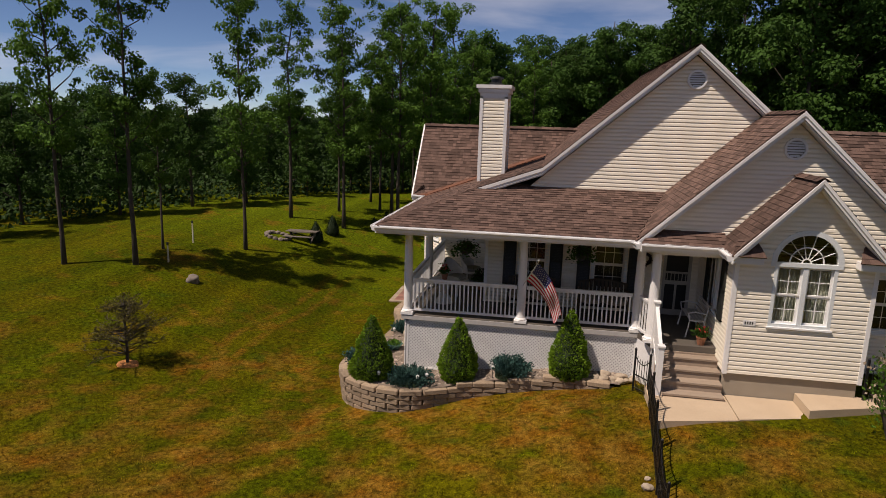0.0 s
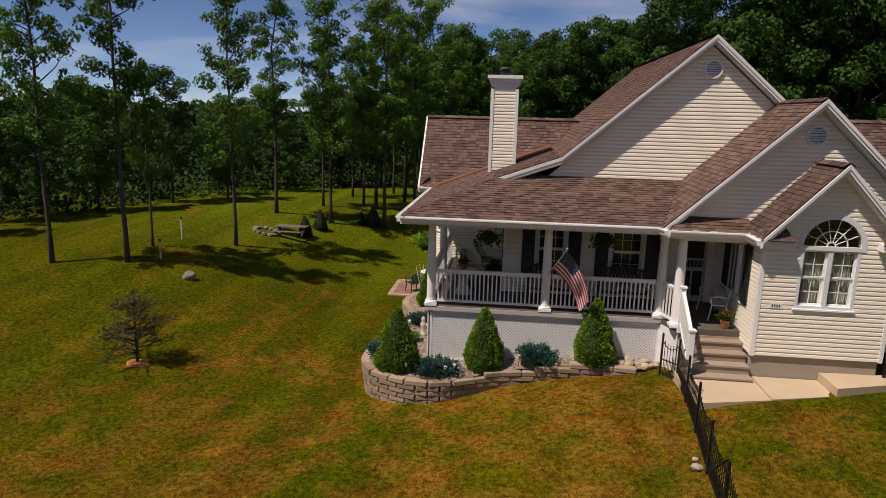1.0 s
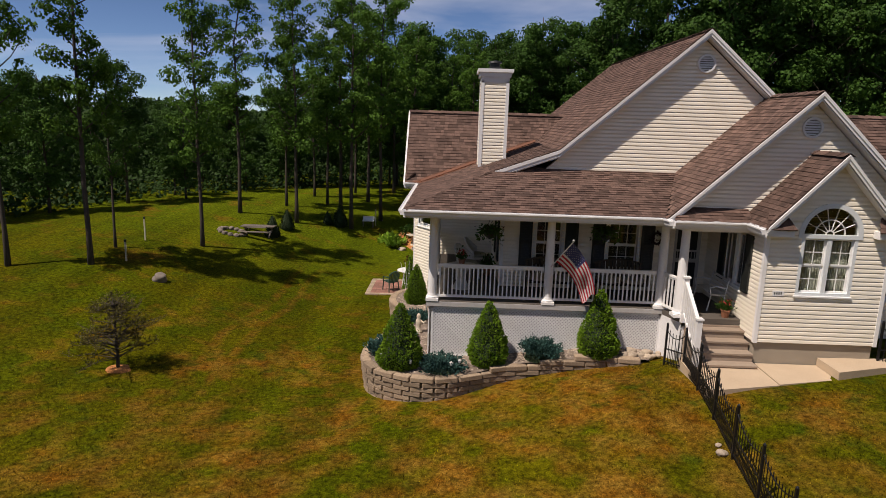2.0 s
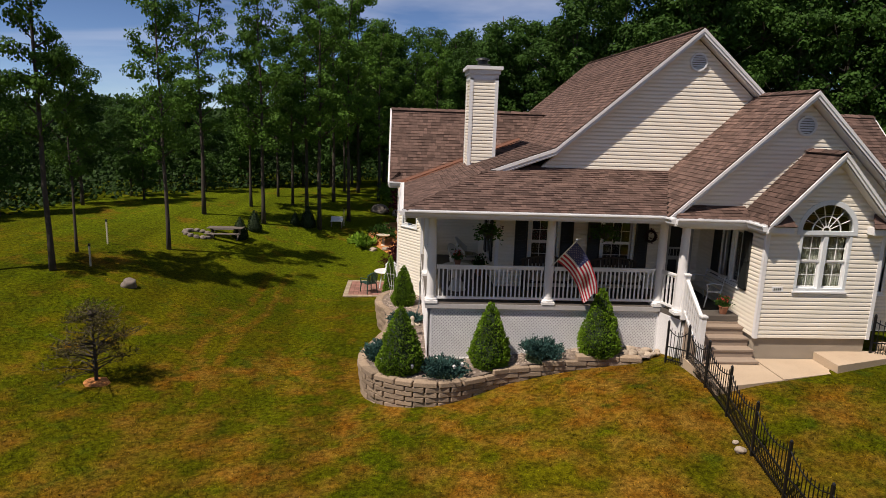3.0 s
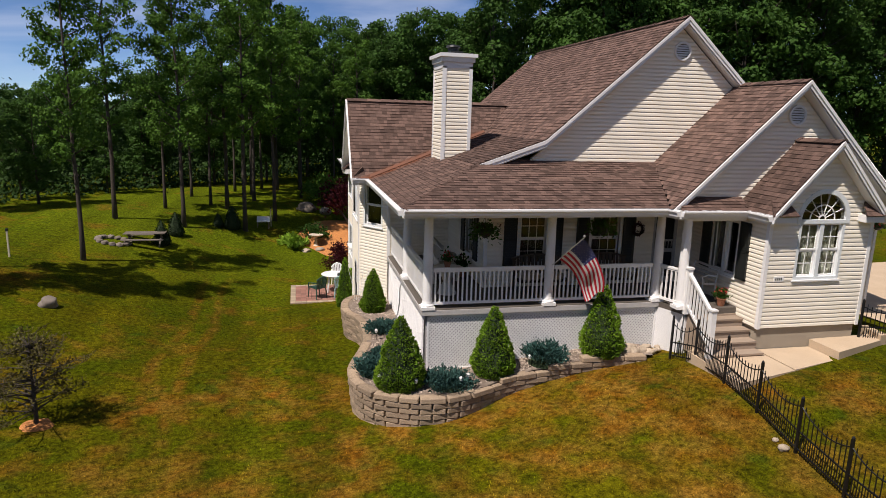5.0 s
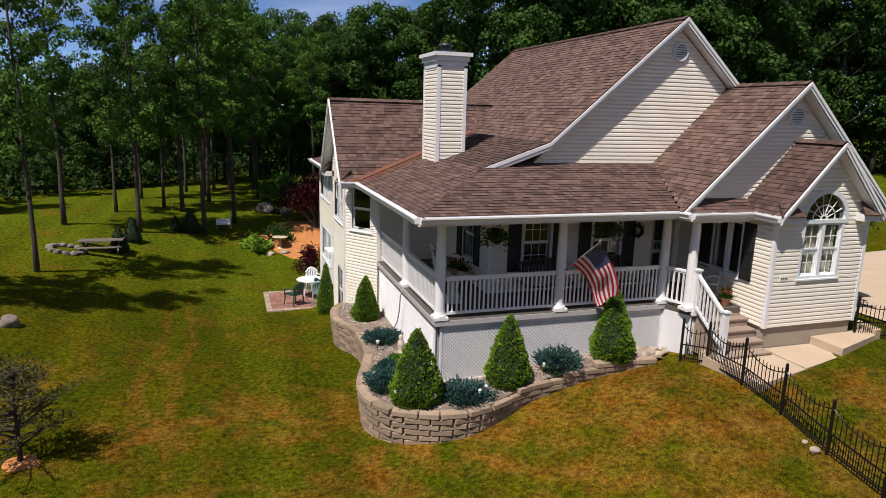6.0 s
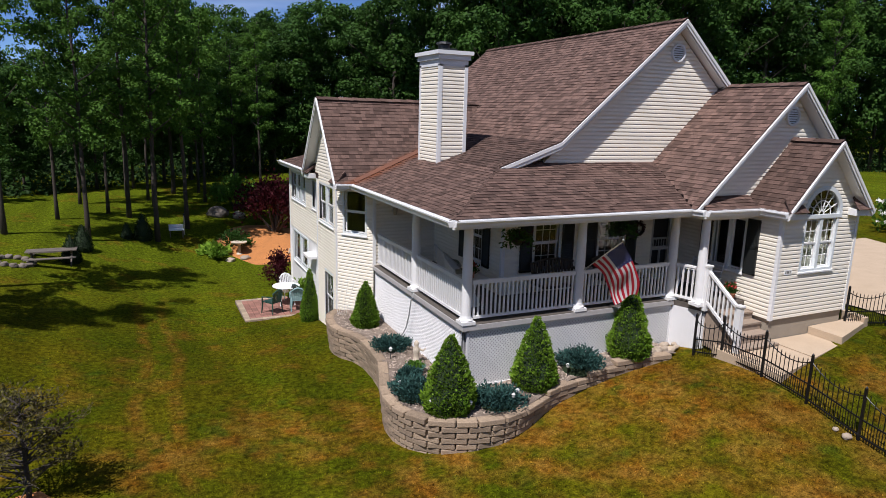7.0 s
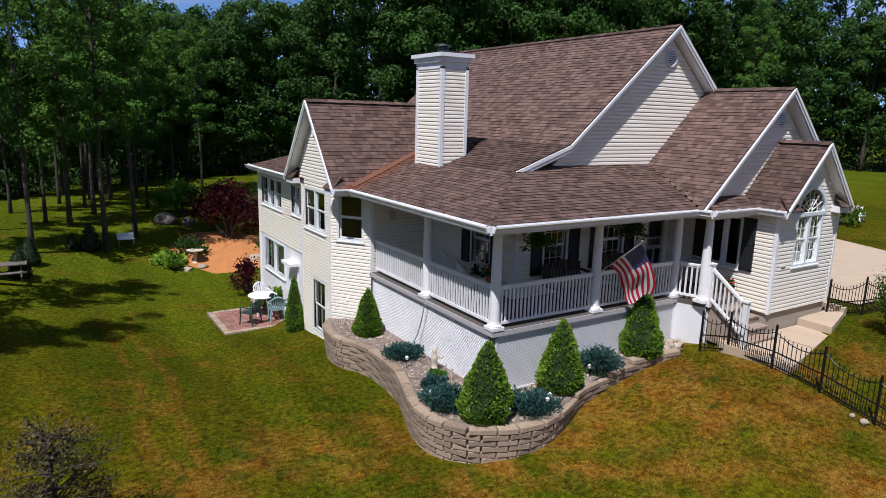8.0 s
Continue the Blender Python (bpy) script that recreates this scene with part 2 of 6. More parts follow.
    nt.links.new(mix(1.0, col, cb.outputs[0], "MULTIPLY"), b.inputs["Base Color"])
    bp = nt.nodes.new("ShaderNodeBump")
    bp.inputs["Strength"].default_value, bp.inputs["Distance"].default_value = 0.9, 0.04
    nt.links.new(noise_at(30, 6), bp.inputs["Height"])
    nt.links.new(bp.outputs[0], b.inputs["Normal"])
    return m


M_GRASS = grass_material("lawn", 0.88)
xs = np.concatenate([[-900, -400, -200, -120, -80], np.arange(-60, -16, 2.0), np.arange(-16, 16, 0.4), np.arange(16, 62, 2.0), [80, 120, 200, 400, 900]])
ys = np.concatenate([[-900, -400, -200, -100, -60, -40], np.arange(-30, -16, 2.0), np.arange(-16, 16, 0.4), np.arange(16, 62, 2.0), [80, 120, 200, 400, 900]])
gx, gy = np.meshgrid(xs, ys)
gzv = ground_at(gx, gy)
lawn = Geo()
lawn.v = [tuple(p) for p in np.stack([gx, gy, gzv], -1).reshape(-1, 3)]
nx = len(xs)
lawn.f = [(j * nx + i, j * nx + i + 1, (j + 1) * nx + i + 1, (j + 1) * nx + i) for j in range(len(ys) - 1) for i in range(nx - 1)]
ground = tagged(part("ground", lawn, M_GRASS, smooth=True), "mown green lawn with dry brownish patches", "lawn", kind="structure")

# ---- house ----
FLOOR, EAVE = 2.0, 4.42
PITCH, STEEP = 0.36, 0.867
RIDGE_X, RIDGE_Z = 6.95, 9.04
B_X, B_Z, B_S = 8.75, 7.43, 0.938
house = thing("house", "cream vinyl-sided house with brown shingle gable roofs and wraparound porch", "house")
EXPO = 0.1016


def pieces(span_fn, z0, z1, openings):
    """The stretches of wall between two heights that no opening takes: (left low, right low, left high, right high)."""
    a0, a1 = span_fn(z0)
    b0, b1 = span_fn(z1)
    zm = (z0 + z1) / 2
    cuts = sorted((o[0], o[1]) for o in openings if o[2] < zm < o[3])
    out, lo, hi = [], a0, b0
    for c0, c1 in cuts:
        if c0 > max(lo, hi) + 0.01:
            out.append((lo, c0, hi, c0))
        lo = hi = c1
    if max(a1, b1) > min(lo, hi) + 0.01:
        out.append((lo, a1, hi, b1))
    return out


def wall(o, u, span_fn, z0, z1, openings=(), mat=None, thick=0.14, boards=True, label=""):
    """A wall from the point o along u; outside is on the right hand of u. Lapped boards hang on its face."""
    u = Vector((u[0], u[1], 0)).normalized()
    n = Vector((u.y, -u.x, 0))
    o = Vector((o[0], o[1], 0))
    mat = mat or M_SIDING
    g = Geo()
    levels = sorted({z0, z1, *[z for q in openings for z in q[2:4] if z0 < z < z1]})
    for a, b in zip(levels[:-1], levels[1:]):
        for l0, r0, l1, r1 in pieces(span_fn, a, b, openings):
            quad = [o + u * l0 + Vector((0, 0, a)), o + u * r0 + Vector((0, 0, a)), o + u * r1 + Vector((0, 0, b)), o + u * l1 + Vector((0, 0, b))]
            g.prism(quad, -n * thick)
    w = part("wall", g, mat, house, label)
    z = z0
    while boards and z < z1 - 0.01:
        t = min(z + EXPO, z1)
        levels = sorted({z, t, *[q for op in openings for q in op[2:4] if z + 0.02 < q < t - 0.02]})
        for a, b in zip(levels[:-1], levels[1:]):
            for l0, r0, l1, r1 in pieces(span_fn, a, b, openings):
                inner = [o + u * l0 + Vector((0, 0, a)), o + u * r0 + Vector((0, 0, a)), o + u * r1 + Vector((0, 0, b)), o + u * l1 + Vector((0, 0, b))]
                f = 0.56
                ml, mr = inner[0].lerp(inner[3], f), inner[1].lerp(inner[2], f)
                outer = [inner[0] + n * 0.036, inner[1] + n * 0.036, mr + n * 0.033, ml + n * 0.033, inner[2] + n * 0.003, inner[3] + n * 0.003]
                part("siding_board", Geo().add(inner + outer, [(4, 5, 6, 7), (7, 6, 8, 9), (0, 1, 5, 4), (1, 2, 8, 6, 5), (3, 0, 4, 7, 9)]), mat, w)
        z = t
    return w


def level(a, b):
    return lambda z: (a, b)


def gable(c, half, z_eave, z_peak):
    """The span of a gable wall with its peak at c."""
    return lambda z: (c - half * min(1, (z_peak - z) / (z_peak - z_eave)), c + half * min(1, (z_peak - z) / (z_peak - z_eave)))


ROOFS = []


def roof(pts, thick=0.16):
    """A convex roof slab under the 3D outline pts, whose shingles are laid later."""
    g = Geo().prism(pts, (0, 0, -thick))
    r = part("roof", g, M_ROOFBASE, house)
    ROOFS.append((r, [Vector(p) for p in pts]))
    return r


def west(x, y):
    return (x, y, EAVE + PITCH * (x + 0.7))


def front(x, y):
    return (x, y, EAVE + PITCH * (y + 0.7))


def main_w(x, y):
    return (x, y, RIDGE_Z - STEEP * (RIDGE_X - x))


def main_e(x, y):
    return (x, y, RIDGE_Z - STEEP * (x - RIDGE_X))


def b_west(x, y):
    return (x, y, B_Z - B_S * (B_X - x))


def b_east(x, y):
    return (x, y, B_Z - B_S * (x - B_X))


XK = (RIDGE_Z - STEEP * RIDGE_X - EAVE - PITCH * 0.7) / (PITCH - STEEP)
E_Y, E_Z, E_S = 7.95, 6.83, 1.2
YS, YN = E_Y - (E_Z - EAVE) / E_S, E_Y + (E_Z - EAVE) / E_S


def valley_y(x):
    return E_Y - (E_Z - west(x, 0)[2]) / E_S


def valley_x(y):
    return B_X - (B_Z - front(0, y)[2]) / B_S


roof([west(-0.7, -0.7), west(1.5, 1.5), west(1.5, valley_y(1.5)), west(-0.7, YS)])
roof([west(1.5, 1.5), west(XK, 1.5), west(XK, valley_y(XK)), west(1.5, valley_y(1.5))])
roof([front(-0.7, -0.7), front(valley_x(-0.7), -0.7), front(valley_x(1.9), 1.9), front(1.9, 1.9)])
roof([main_w(XK, 1.5), main_w(RIDGE_X, 1.5), main_w(RIDGE_X, 12.2), main_w(XK, 12.2)])
roof([main_e(RIDGE_X, 1.5), main_e(12.2, 1.5), main_e(12.2, 12.2), main_e(RIDGE_X, 12.2)])
roof([b_west(5.54, -0.85), b_west(B_X, -0.85), b_west(B_X, 1.9), b_west(valley_x(1.9), 1.9)])
roof([b_east(B_X, -0.85), b_east(11.96, -0.85), b_east(11.96, 1.9), b_east(B_X, 1.9)])
C_X, C_Z, C_S = 8.92, 6.08, 1.08
roof([(7.38, -1.87, C_Z - C_S * 1.54), (C_X, -1.87, C_Z), (C_X, -0.45, C_Z), (7.38, -0.45, C_Z - C_S * 1.54)], 0.12)
roof([(C_X, -1.87, C_Z), (10.46, -1.87, C_Z - C_S * 1.54), (10.46, -0.45, C_Z - C_S * 1.54), (C_X, -0.45, C_Z)], 0.12)
roof([(5.62, -1.05, 4.41), (7.5, -1.05, 4.41), (7.5, -0.45, 4.72), (5.95, -0.45, 4.72)], 0.1)
# west gable wing
xe = RIDGE_X - (RIDGE_Z - E_Z) / STEEP
roof([(-1.22, YS, EAVE), (-0.7, YS, EAVE), (xe, E_Y, E_Z), (-1.22, E_Y, E_Z)])
roof([(-0.7, YS, EAVE - 0.003), (XK, valley_y(XK), west(XK, 0)[2]), (xe, E_Y, E_Z - 0.003)])
roof([(-1.22, E_Y, E_Z), (xe, E_Y, E_Z), (xe, YN, EAVE), (-1.22, YN, EAVE)])
roof([(-0.95, 9.0, EAVE), (3.5, 9.0, EAVE + 0.345 * 4.45), (3.5, 10.35, EAVE + 0.345 * 4.45), (-0.95, 14.8, EAVE)])
roof([(-0.95, 14.8, EAVE), (3.5, 10.35, EAVE + 0.345 * 4.45), (12.0, 10.35, EAVE + 0.345 * 4.45), (12.0, 14.8, EAVE)])
# east wing
roof([(8.9, 0.25, 4.44), (13.1, 0.25, 4.44), (13.1, 3.2, 7.0), (8.9, 3.2, 7.0)])
roof([(8.9, 3.2, 7.0), (13.1, 3.2, 7.0), (13.1, 6.15, 4.44), (8.9, 6.15, 4.44)])

# walls
wall((1.85, 1.7), (1, 0), level(0, 5.7), FLOOR, 4.3, [(0.93, 1.65, 2.6, 3.95), (2.95, 3.75, 2.6, 3.95), (4.77, 5.5, 2.0, 4.0)])
wall((1.85, 5.8), (0, -1), level(0, 4.1), FLOOR, 4.3, [(2.25, 3.05, 2.6, 3.95)])
wall((-0.1, 5.8), (1, 0), level(0, 1.95), FLOOR, 4.3)
wall((-0.9, 6.9), (0.8, -1.1), level(0, 1.36), -0.6, 4.35, [(0.3, 1.05, 2.9, 4.15)])
wall((-0.9, 9.2), (0, -1), level(0, 2.3), -0.9, EAVE, [(0.32, 1.92, 2.95, 4.12), (0.96, 1.88, -0.28, 1.34)])
wall((-0.6, 9.2), (-1, 0), level(0, 0.3), -0.9, EAVE)
wall((-0.9, YN), (0, -1), gable(YN - E_Y, YN - E_Y - 0.25, EAVE, E_Z - 0.12), EAVE, E_Z - 0.12)
wall((-0.6, 15.0), (0, -1), level(0, 5.8), 1.75, 4.35, [(0.45, 2.8, 2.97, 3.98), (3.93, 4.73, 3.03, 3.99)])
wall((-0.6, 15.0), (0, -1), level(0, 5.8), -1.3, 1.75, [(0.66, 2.97, 0.45, 1.6)], mat=M_WHITE, boards=False)
wall((0, 1.78), (1, 0), gable(RIDGE_X, (RIDGE_Z - 0.26 - 4.9) / STEEP, 4.9, RIDGE_Z - 0.26), 4.9, RIDGE_Z - 0.26)
wall((0, -0.53), (1, 0), gable(B_X, (B_Z - 0.24 - EAVE) / B_S, EAVE, B_Z - 0.24), EAVE, B_Z - 0.24)
wall((7.55, -1.6), (1, 0), lambda z: gable(1.37, 1.37, EAVE + 0.05, EAVE + 0.05 + 1.37 * C_S)(max(z, EAVE + 0.05)), 1.72, C_Z - 0.2, [(0.75, 2.0, 2.86, 4.25)] + [(1.375 - w, 1.375 + w, z, z + 0.1) for z, w in ((4.25, 0.62), (4.35, 0.61), (4.45, 0.585), (4.55, 0.54), (4.65, 0.47), (4.75, 0.37), (4.85, 0.2))])
wall((7.55, 1.7), (0, -1), level(0, 3.3), 1.72, EAVE, [(1.4, 2.3, 2.75, 4.05)])
wall((10.29, -1.6), (0, 1), level(0, 2.2), 1.72, EAVE)
wall((10.29, 0.6), (1, 0), level(0, 2.5), 1.2, EAVE, [(1.0, 1.9, 2.3, 3.6)])
wall((12.79, 0.6), (0, 1), gable(2.6, 2.6, EAVE, 6.9), EAVE, 6.8)
wall((12.79, 0.6), (0, 1), level(0, 5.3), 1.2, EAVE)
wall((12.79, 14.0), (-1, 0), level(0, 13.3), -1.0, EAVE, boards=False)
wall((12.79, 5.9), (0, 1), level(0, 8.1), 1.0, EAVE, boards=False)
part("foundation", Geo().box(7.57, -1.57, 0.5, 10.27, 1.7, 1.72), M_FOUNDATION, house)
# chimney
CH = (1.24, 4.36, 2.0, 5.62)
for o, u, w_ in (((CH[0], CH[1]), (1, 0), CH[2] - CH[0]), ((CH[0], CH[3]), (0, -1), CH[3] - CH[1]), ((CH[2], CH[1]), (0, 1), CH[3] - CH[1]), ((CH[2], CH[3]), (-1, 0), CH[2] - CH[0])):
    wall(o, u, level(0, w_), 4.9, 7.75)
g = Geo()
for x, y in ((CH[0], CH[1]), (CH[2], CH[1]), (CH[0], CH[3]), (CH[2], CH[3])):
    g.box(x - 0.05, y - 0.05, 4.9, x + 0.05, y + 0.05, 7.75)
g.box(CH[0] - 0.05, CH[1] - 0.05, 7.7, CH[2] + 0.05, CH[3] + 0.05, 7.87)
g.box(CH[0] - 0.1, CH[1] - 0.1, 7.87, CH[2] + 0.1, CH[3] + 0.1, 8.0)
g.box(CH[0] - 0.16, CH[1] - 0.16, 8.0, CH[2] + 0.16, CH[3] + 0.16, 8.1)
part("chimney_trim", g, M_TRIM, house)

# porch
M_PORCH = material("dark_deck_paint", (0.10, 0.085, 0.07), 0.7, second=(0.07, 0.058, 0.047), scale=2.0, fine=50, stretch=(1, 6, 6), bump=0.2)
part("porch_floor", Geo().prism([(-0.12, -0.12, 1.86), (5.85, -0.12, 1.86), (6.12, -0.85, 1.86), (7.55, -0.85, 1.86), (7.55, 1.7, 1.86), (1.85, 1.7, 1.86), (1.85, 5.8, 1.86), (-0.12, 5.8, 1.86)], (0, 0, 0.14)), M_PORCH, house)
part("porch_ceiling", Geo().prism([(-0.6, -0.6, 4.27), (7.45, -0.6, 4.27), (7.45, 1.75, 4.27), (1.85, 1.75, 4.27), (1.85, 5.75, 4.27), (-0.6, 5.75, 4.27)], (0, 0, 0.04)), M_WHITE, house)
M_RIM = material("grey_rim_board", (0.46, 0.44, 0.42), 0.6, second=(0.36, 0.34, 0.33), scale=2.0, stretch=(6, 6, 1), bump=0.1)
part("rim_board", Geo().box(-0.145, -0.145, 1.87, 5.85, -0.122, 1.985), M_RIM, house)
part("rim_board", Geo().box(-0.145, -0.12, 1.87, -0.122, 5.8, 1.985), M_RIM, house)
POSTS = [(0, 0), (2.95, 0), (5.8, 0), (6.05, -0.72), (0, 2.85)]
for x, y in POSTS:
    g = Geo().lathe([(0.13, 0.12), (0.125, 0.15), (0.115, 0.2), (0.112, 1.2), (0.098, 2.1), (0.098, 2.14), (0.125, 2.18), (0.125, 2.2)], (x, y, FLOOR), 20)
    g.box(x - 0.16, y - 0.16, FLOOR, x + 0.16, y + 0.16, FLOOR + 0.07)
    g.lathe([(0.155, 0.07), (0.16, 0.1), (0.135, 0.13)], (x, y, FLOOR), 20)
    g.box(x - 0.14, y - 0.14, FLOOR + 2.2, x + 0.14, y + 0.14, FLOOR + 2.28)
    part("porch_post", g, M_WHITE, house)
BALUSTER = Geo().box(-0.018, -0.018, 0, 0.018, 0.018, 0.78).mesh("baluster")
BALUSTER.materials.append(M_WHITE)


def railing(a, b, ends=0.13):
    a, b = Vector(a), Vector(b)
    d = (b - a).normalized()
    a, b = a + d * ends, b - d * ends
    r = part("railing", Geo().bar(a + Vector((0, 0, 0.93)), b + Vector((0, 0, 0.93)), 0.08, 0.05).bar(a + Vector((0, 0, 0.885)), b + Vector((0, 0, 0.885)), 0.045, 0.05), M_WHITE, house)
    part("bottom_rail", Geo().bar(a + Vector((0, 0, 0.12)), b + Vector((0, 0, 0.12)), 0.05, 0.06), M_WHITE, r)
    n = int((b - a).length / 0.105)
    for i in range(n):
        p = part("baluster", BALUSTER, M_WHITE, r)
        p.location = a + (b - a) * ((i + 0.5) / n) + Vector((0, 0, 0.13))
    return r


railing((0, 0, FLOOR), (2.95, 0, FLOOR))
railing((2.95, 0, FLOOR), (5.8, 0, FLOOR))
railing((0, 2.85, FLOOR), (0, 0, FLOOR))
railing((0, 5.8, FLOOR), (0, 2.85, FLOOR), 0.1)
railing((5.8, 0, FLOOR), (6.05, -0.72, FLOOR), 0.12)
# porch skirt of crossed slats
# grey that paints the shade seen through the lattice
M_SKIRTSHADE = material("skirt_shade", (0.42, 0.41, 0.41), 0.8, second=(0.34, 0.33, 0.33), scale=1.5)


def lattice(o, u, w, z0, z1):
    """A lattice panel from o along u, with the outside on the right hand of u."""
    u = Vector((u[0], u[1], 0)).normalized()
    n = Vector((u.y, -u.x, 0))
    o = Vector((o[0], o[1], 0))
    h = z1 - z0
    fr = Geo()
    for a, b, c, d in ((0, z0, w, z0 + 0.06), (0, z1 - 0.06, w, z1), (0, z0, 0.05, z1), (w - 0.05, z0, w, z1)):
        fr.prism([o + u * a + Vector((0, 0, b)), o + u * c + Vector((0, 0, b)), o + u * c + Vector((0, 0, d)), o + u * a + Vector((0, 0, d))], n * 0.03)
    panel = part("lattice_panel", fr, M_LATTICE, house)
    # added sheet behind the slats in place of the shaded hollow under the porch
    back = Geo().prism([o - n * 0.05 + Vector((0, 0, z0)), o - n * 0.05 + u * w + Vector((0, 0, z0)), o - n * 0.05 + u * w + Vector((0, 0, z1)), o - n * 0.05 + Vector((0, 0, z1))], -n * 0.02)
    part("skirt_backing", back, M_SKIRTSHADE, house)
    step = 0.088
    for way, depth in ((1, 0.004), (-1, 0.013)):
        c = -h + step / 2
        while c < w:
            a0, a1 = max(0.0, c), min(w, c + h)
            if a1 - a0 > 0.03:
                za, zb = (a0 - c, a1 - c) if way > 0 else (h - (a0 - c), h - (a1 - c))
                p = o + u * a0 + Vector((0, 0, z0 + za)) + n * depth
                q = o + u * a1 + Vector((0, 0, z0 + zb)) + n * depth
                part("slat", Geo().bar(p, q, 0.008, 0.034, up=n.cross(q - p)), M_LATTICE, panel)
            c += step
    return panel


lattice((0, -0.06), (1, 0), 5.85, 0.5, 1.86)
lattice((-0.06, 5.75), (0, -1), 5.7, 0.45, 1.86)
part("skirt_panel", Geo().prism([(5.86, -0.08, 0.7), (6.12, -0.82, 0.7), (6.1, -0.83, 0.7), (5.84, -0.09, 0.7)], (0, 0, 1.16)), M_LATTICE, house, "plain white skirt panel beside the steps")
lattice((6.14, -0.83), (1, 0), 0.12, 0.8, 1.86)

# fascia, gutters, rakes, soffits
GUTTER = [(0.0, 0.0), (0.0, -0.13), (0.075, -0.13), (0.085, -0.08), (0.12, -0.03), (0.12, 0.0), (0.105, 0.0), (0.1, -0.02), (0.015, -0.02), (0.015, 0.0)]


def eave(a, b, z=EAVE, out=None):
    """Fascia and gutter along an eave; the outside is on the right hand from a to b."""
    a, b = Vector((*a, z)), Vector((*b, z))
    d = (b - a).normalized()
    n = Vector((d.y, -d.x, 0))
    part("fascia", Geo().prism([a + n * 0.002, a + n * 0.025, a + n * 0.025 + Vector((0, 0, -0.2)), a + n * 0.002 + Vector((0, 0, -0.2))], b - a), M_TRIM, house)
    poly = [a + n * (0.027 + x) + Vector((0, 0, h - 0.015)) for x, h in GUTTER]
    part("gutter", Geo().prism(poly, b - a), M_TRIM, house)


def rake(low, high, inward, drop=0.02):
    """Rake board, drip mould and soffit under a sloping roof edge; inward points from the edge to the wall."""
    low, high, inward = Vector(low), Vector(high), Vector(inward)
    n = -inward.normalized()
    down = Vector((0, 0, -1))
    part("rake_board", Geo().prism([low + down * drop, low + n * 0.03 + down * drop, low + n * 0.03 + down * 0.18, low + down * 0.18], high - low), M_TRIM, house)
    part("drip_mould", Geo().prism([low + n * 0.03 + down * (drop - 0.01), low + n * 0.055 + down * (drop - 0.01), low + n * 0.05 + down * 0.1, low + n * 0.03 + down * 0.1], high - low), M_WHITE, house)
    part("soffit", Geo().prism([low + down * 0.19, low + inward + down * 0.19, low + inward + down * 0.215, low + down * 0.215], high - low), M_TRIM, house)


eave((-0.7, YS), (-0.7, -0.7))
eave((-0.7, -0.7), (5.54, -0.7))
eave((5.54, -0.7), (5.62, -1.05))
eave((5.62, -1.05), (7.38, -1.05))
eave((7.38, -1.05), (7.38, -1.87))
eave((10.46, -1.87), (10.46, -0.85))
eave((11.96, 0.25), (13.1, 0.25), 4.44)
eave((-1.22, YS), (-0.7, YS))
eave((-0.95, 15.2), (-0.95, YN))
part("eave_soffit", Geo().box(-0.95, 9.2, 4.2, -0.6, 15.2, 4.23), M_TRIM, house)
rake(b_west(5.54, -0.85), b_west(B_X, -0.85), (0, 0.4, 0))
rake(b_east(11.96, -0.85), b_east(B_X, -0.85), (0, 0.4, 0))
rake(main_w(XK, 1.5), main_w(RIDGE_X, 1.5), (0, 0.28, 0))
rake(west(1.55, 1.5), west(XK, 1.5), (0, 0.28, 0))
rake(main_e(8.9, 1.5), main_e(RIDGE_X, 1.5), (0, 0.28, 0))
rake((7.38, -1.87, C_Z - C_S * 1.54), (C_X, -1.87, C_Z), (0, 0.35, 0))
rake((10.46, -1.87, C_Z - C_S * 1.54), (C_X, -1.87, C_Z), (0, 0.35, 0))
rake((-1.22, YS, EAVE), (-1.22, E_Y, E_Z), (0.32, 0, 0))
rake((-1.22, YN, EAVE), (-1.22, E_Y, E_Z), (0.32, 0, 0))
rake((13.1, 0.25, 4.44), (13.1, 3.2, 7.0), (-0.31, 0, 0))
# boxed returns at the feet of the small gables
def gable_return(x0, y0, x1, y1):
    g = Geo().box(x0, y0, 4.24, x1, y1, 4.4)
    part("boxed_return", g, M_TRIM, house)
    roof([(x0 - 0.03, y0 - 0.03, 4.41), (x1 + 0.03, y0 - 0.03, 4.41), (x1 - 0.12 * (x1 - x0 > y1 - y0), y1, 4.72), (x0 + 0.12 * (x1 - x0 > y1 - y0), y1, 4.72)], 0.03)


gable_return(7.38, -1.86, 8.0, -1.6)
gable_return(9.86, -1.86, 10.46, -1.6)
for y0, y1 in ((YS + 0.02, 6.62), (9.28, YN - 0.02)):
    part("boxed_return", Geo().box(-1.2, y0, 4.24, -0.88, y1, 4.4), M_TRIM, house)
    roof([(-1.22, y1 + 0.02, 4.41), (-1.22, y0 - 0.02, 4.41), (-0.88, y0 + 0.1, 4.75), (-0.88, y1 - 0.1, 4.75)], 0.03)
part("porch_beam", Geo().box(-0.1, -0.1, 4.13, 5.9, 0.1, 4.29), M_WHITE, house)
part("porch_beam", Geo().box(-0.1, 0.1, 4.13, 0.1, 5.8, 4.29), M_WHITE, house)
part("porch_beam", Geo().bar((5.85, -0.02, 4.21), (6.05, -0.72, 4.21), 0.2, 0.16), M_WHITE, house)
part("porch_beam", Geo().box(6.05, -0.82, 4.13, 7.55, -0.62, 4.29), M_WHITE, house)
part("entry_soffit", Geo().box(5.6, -1.03, 4.25, 7.55, -0.6, 4.268), M_TRIM, house)
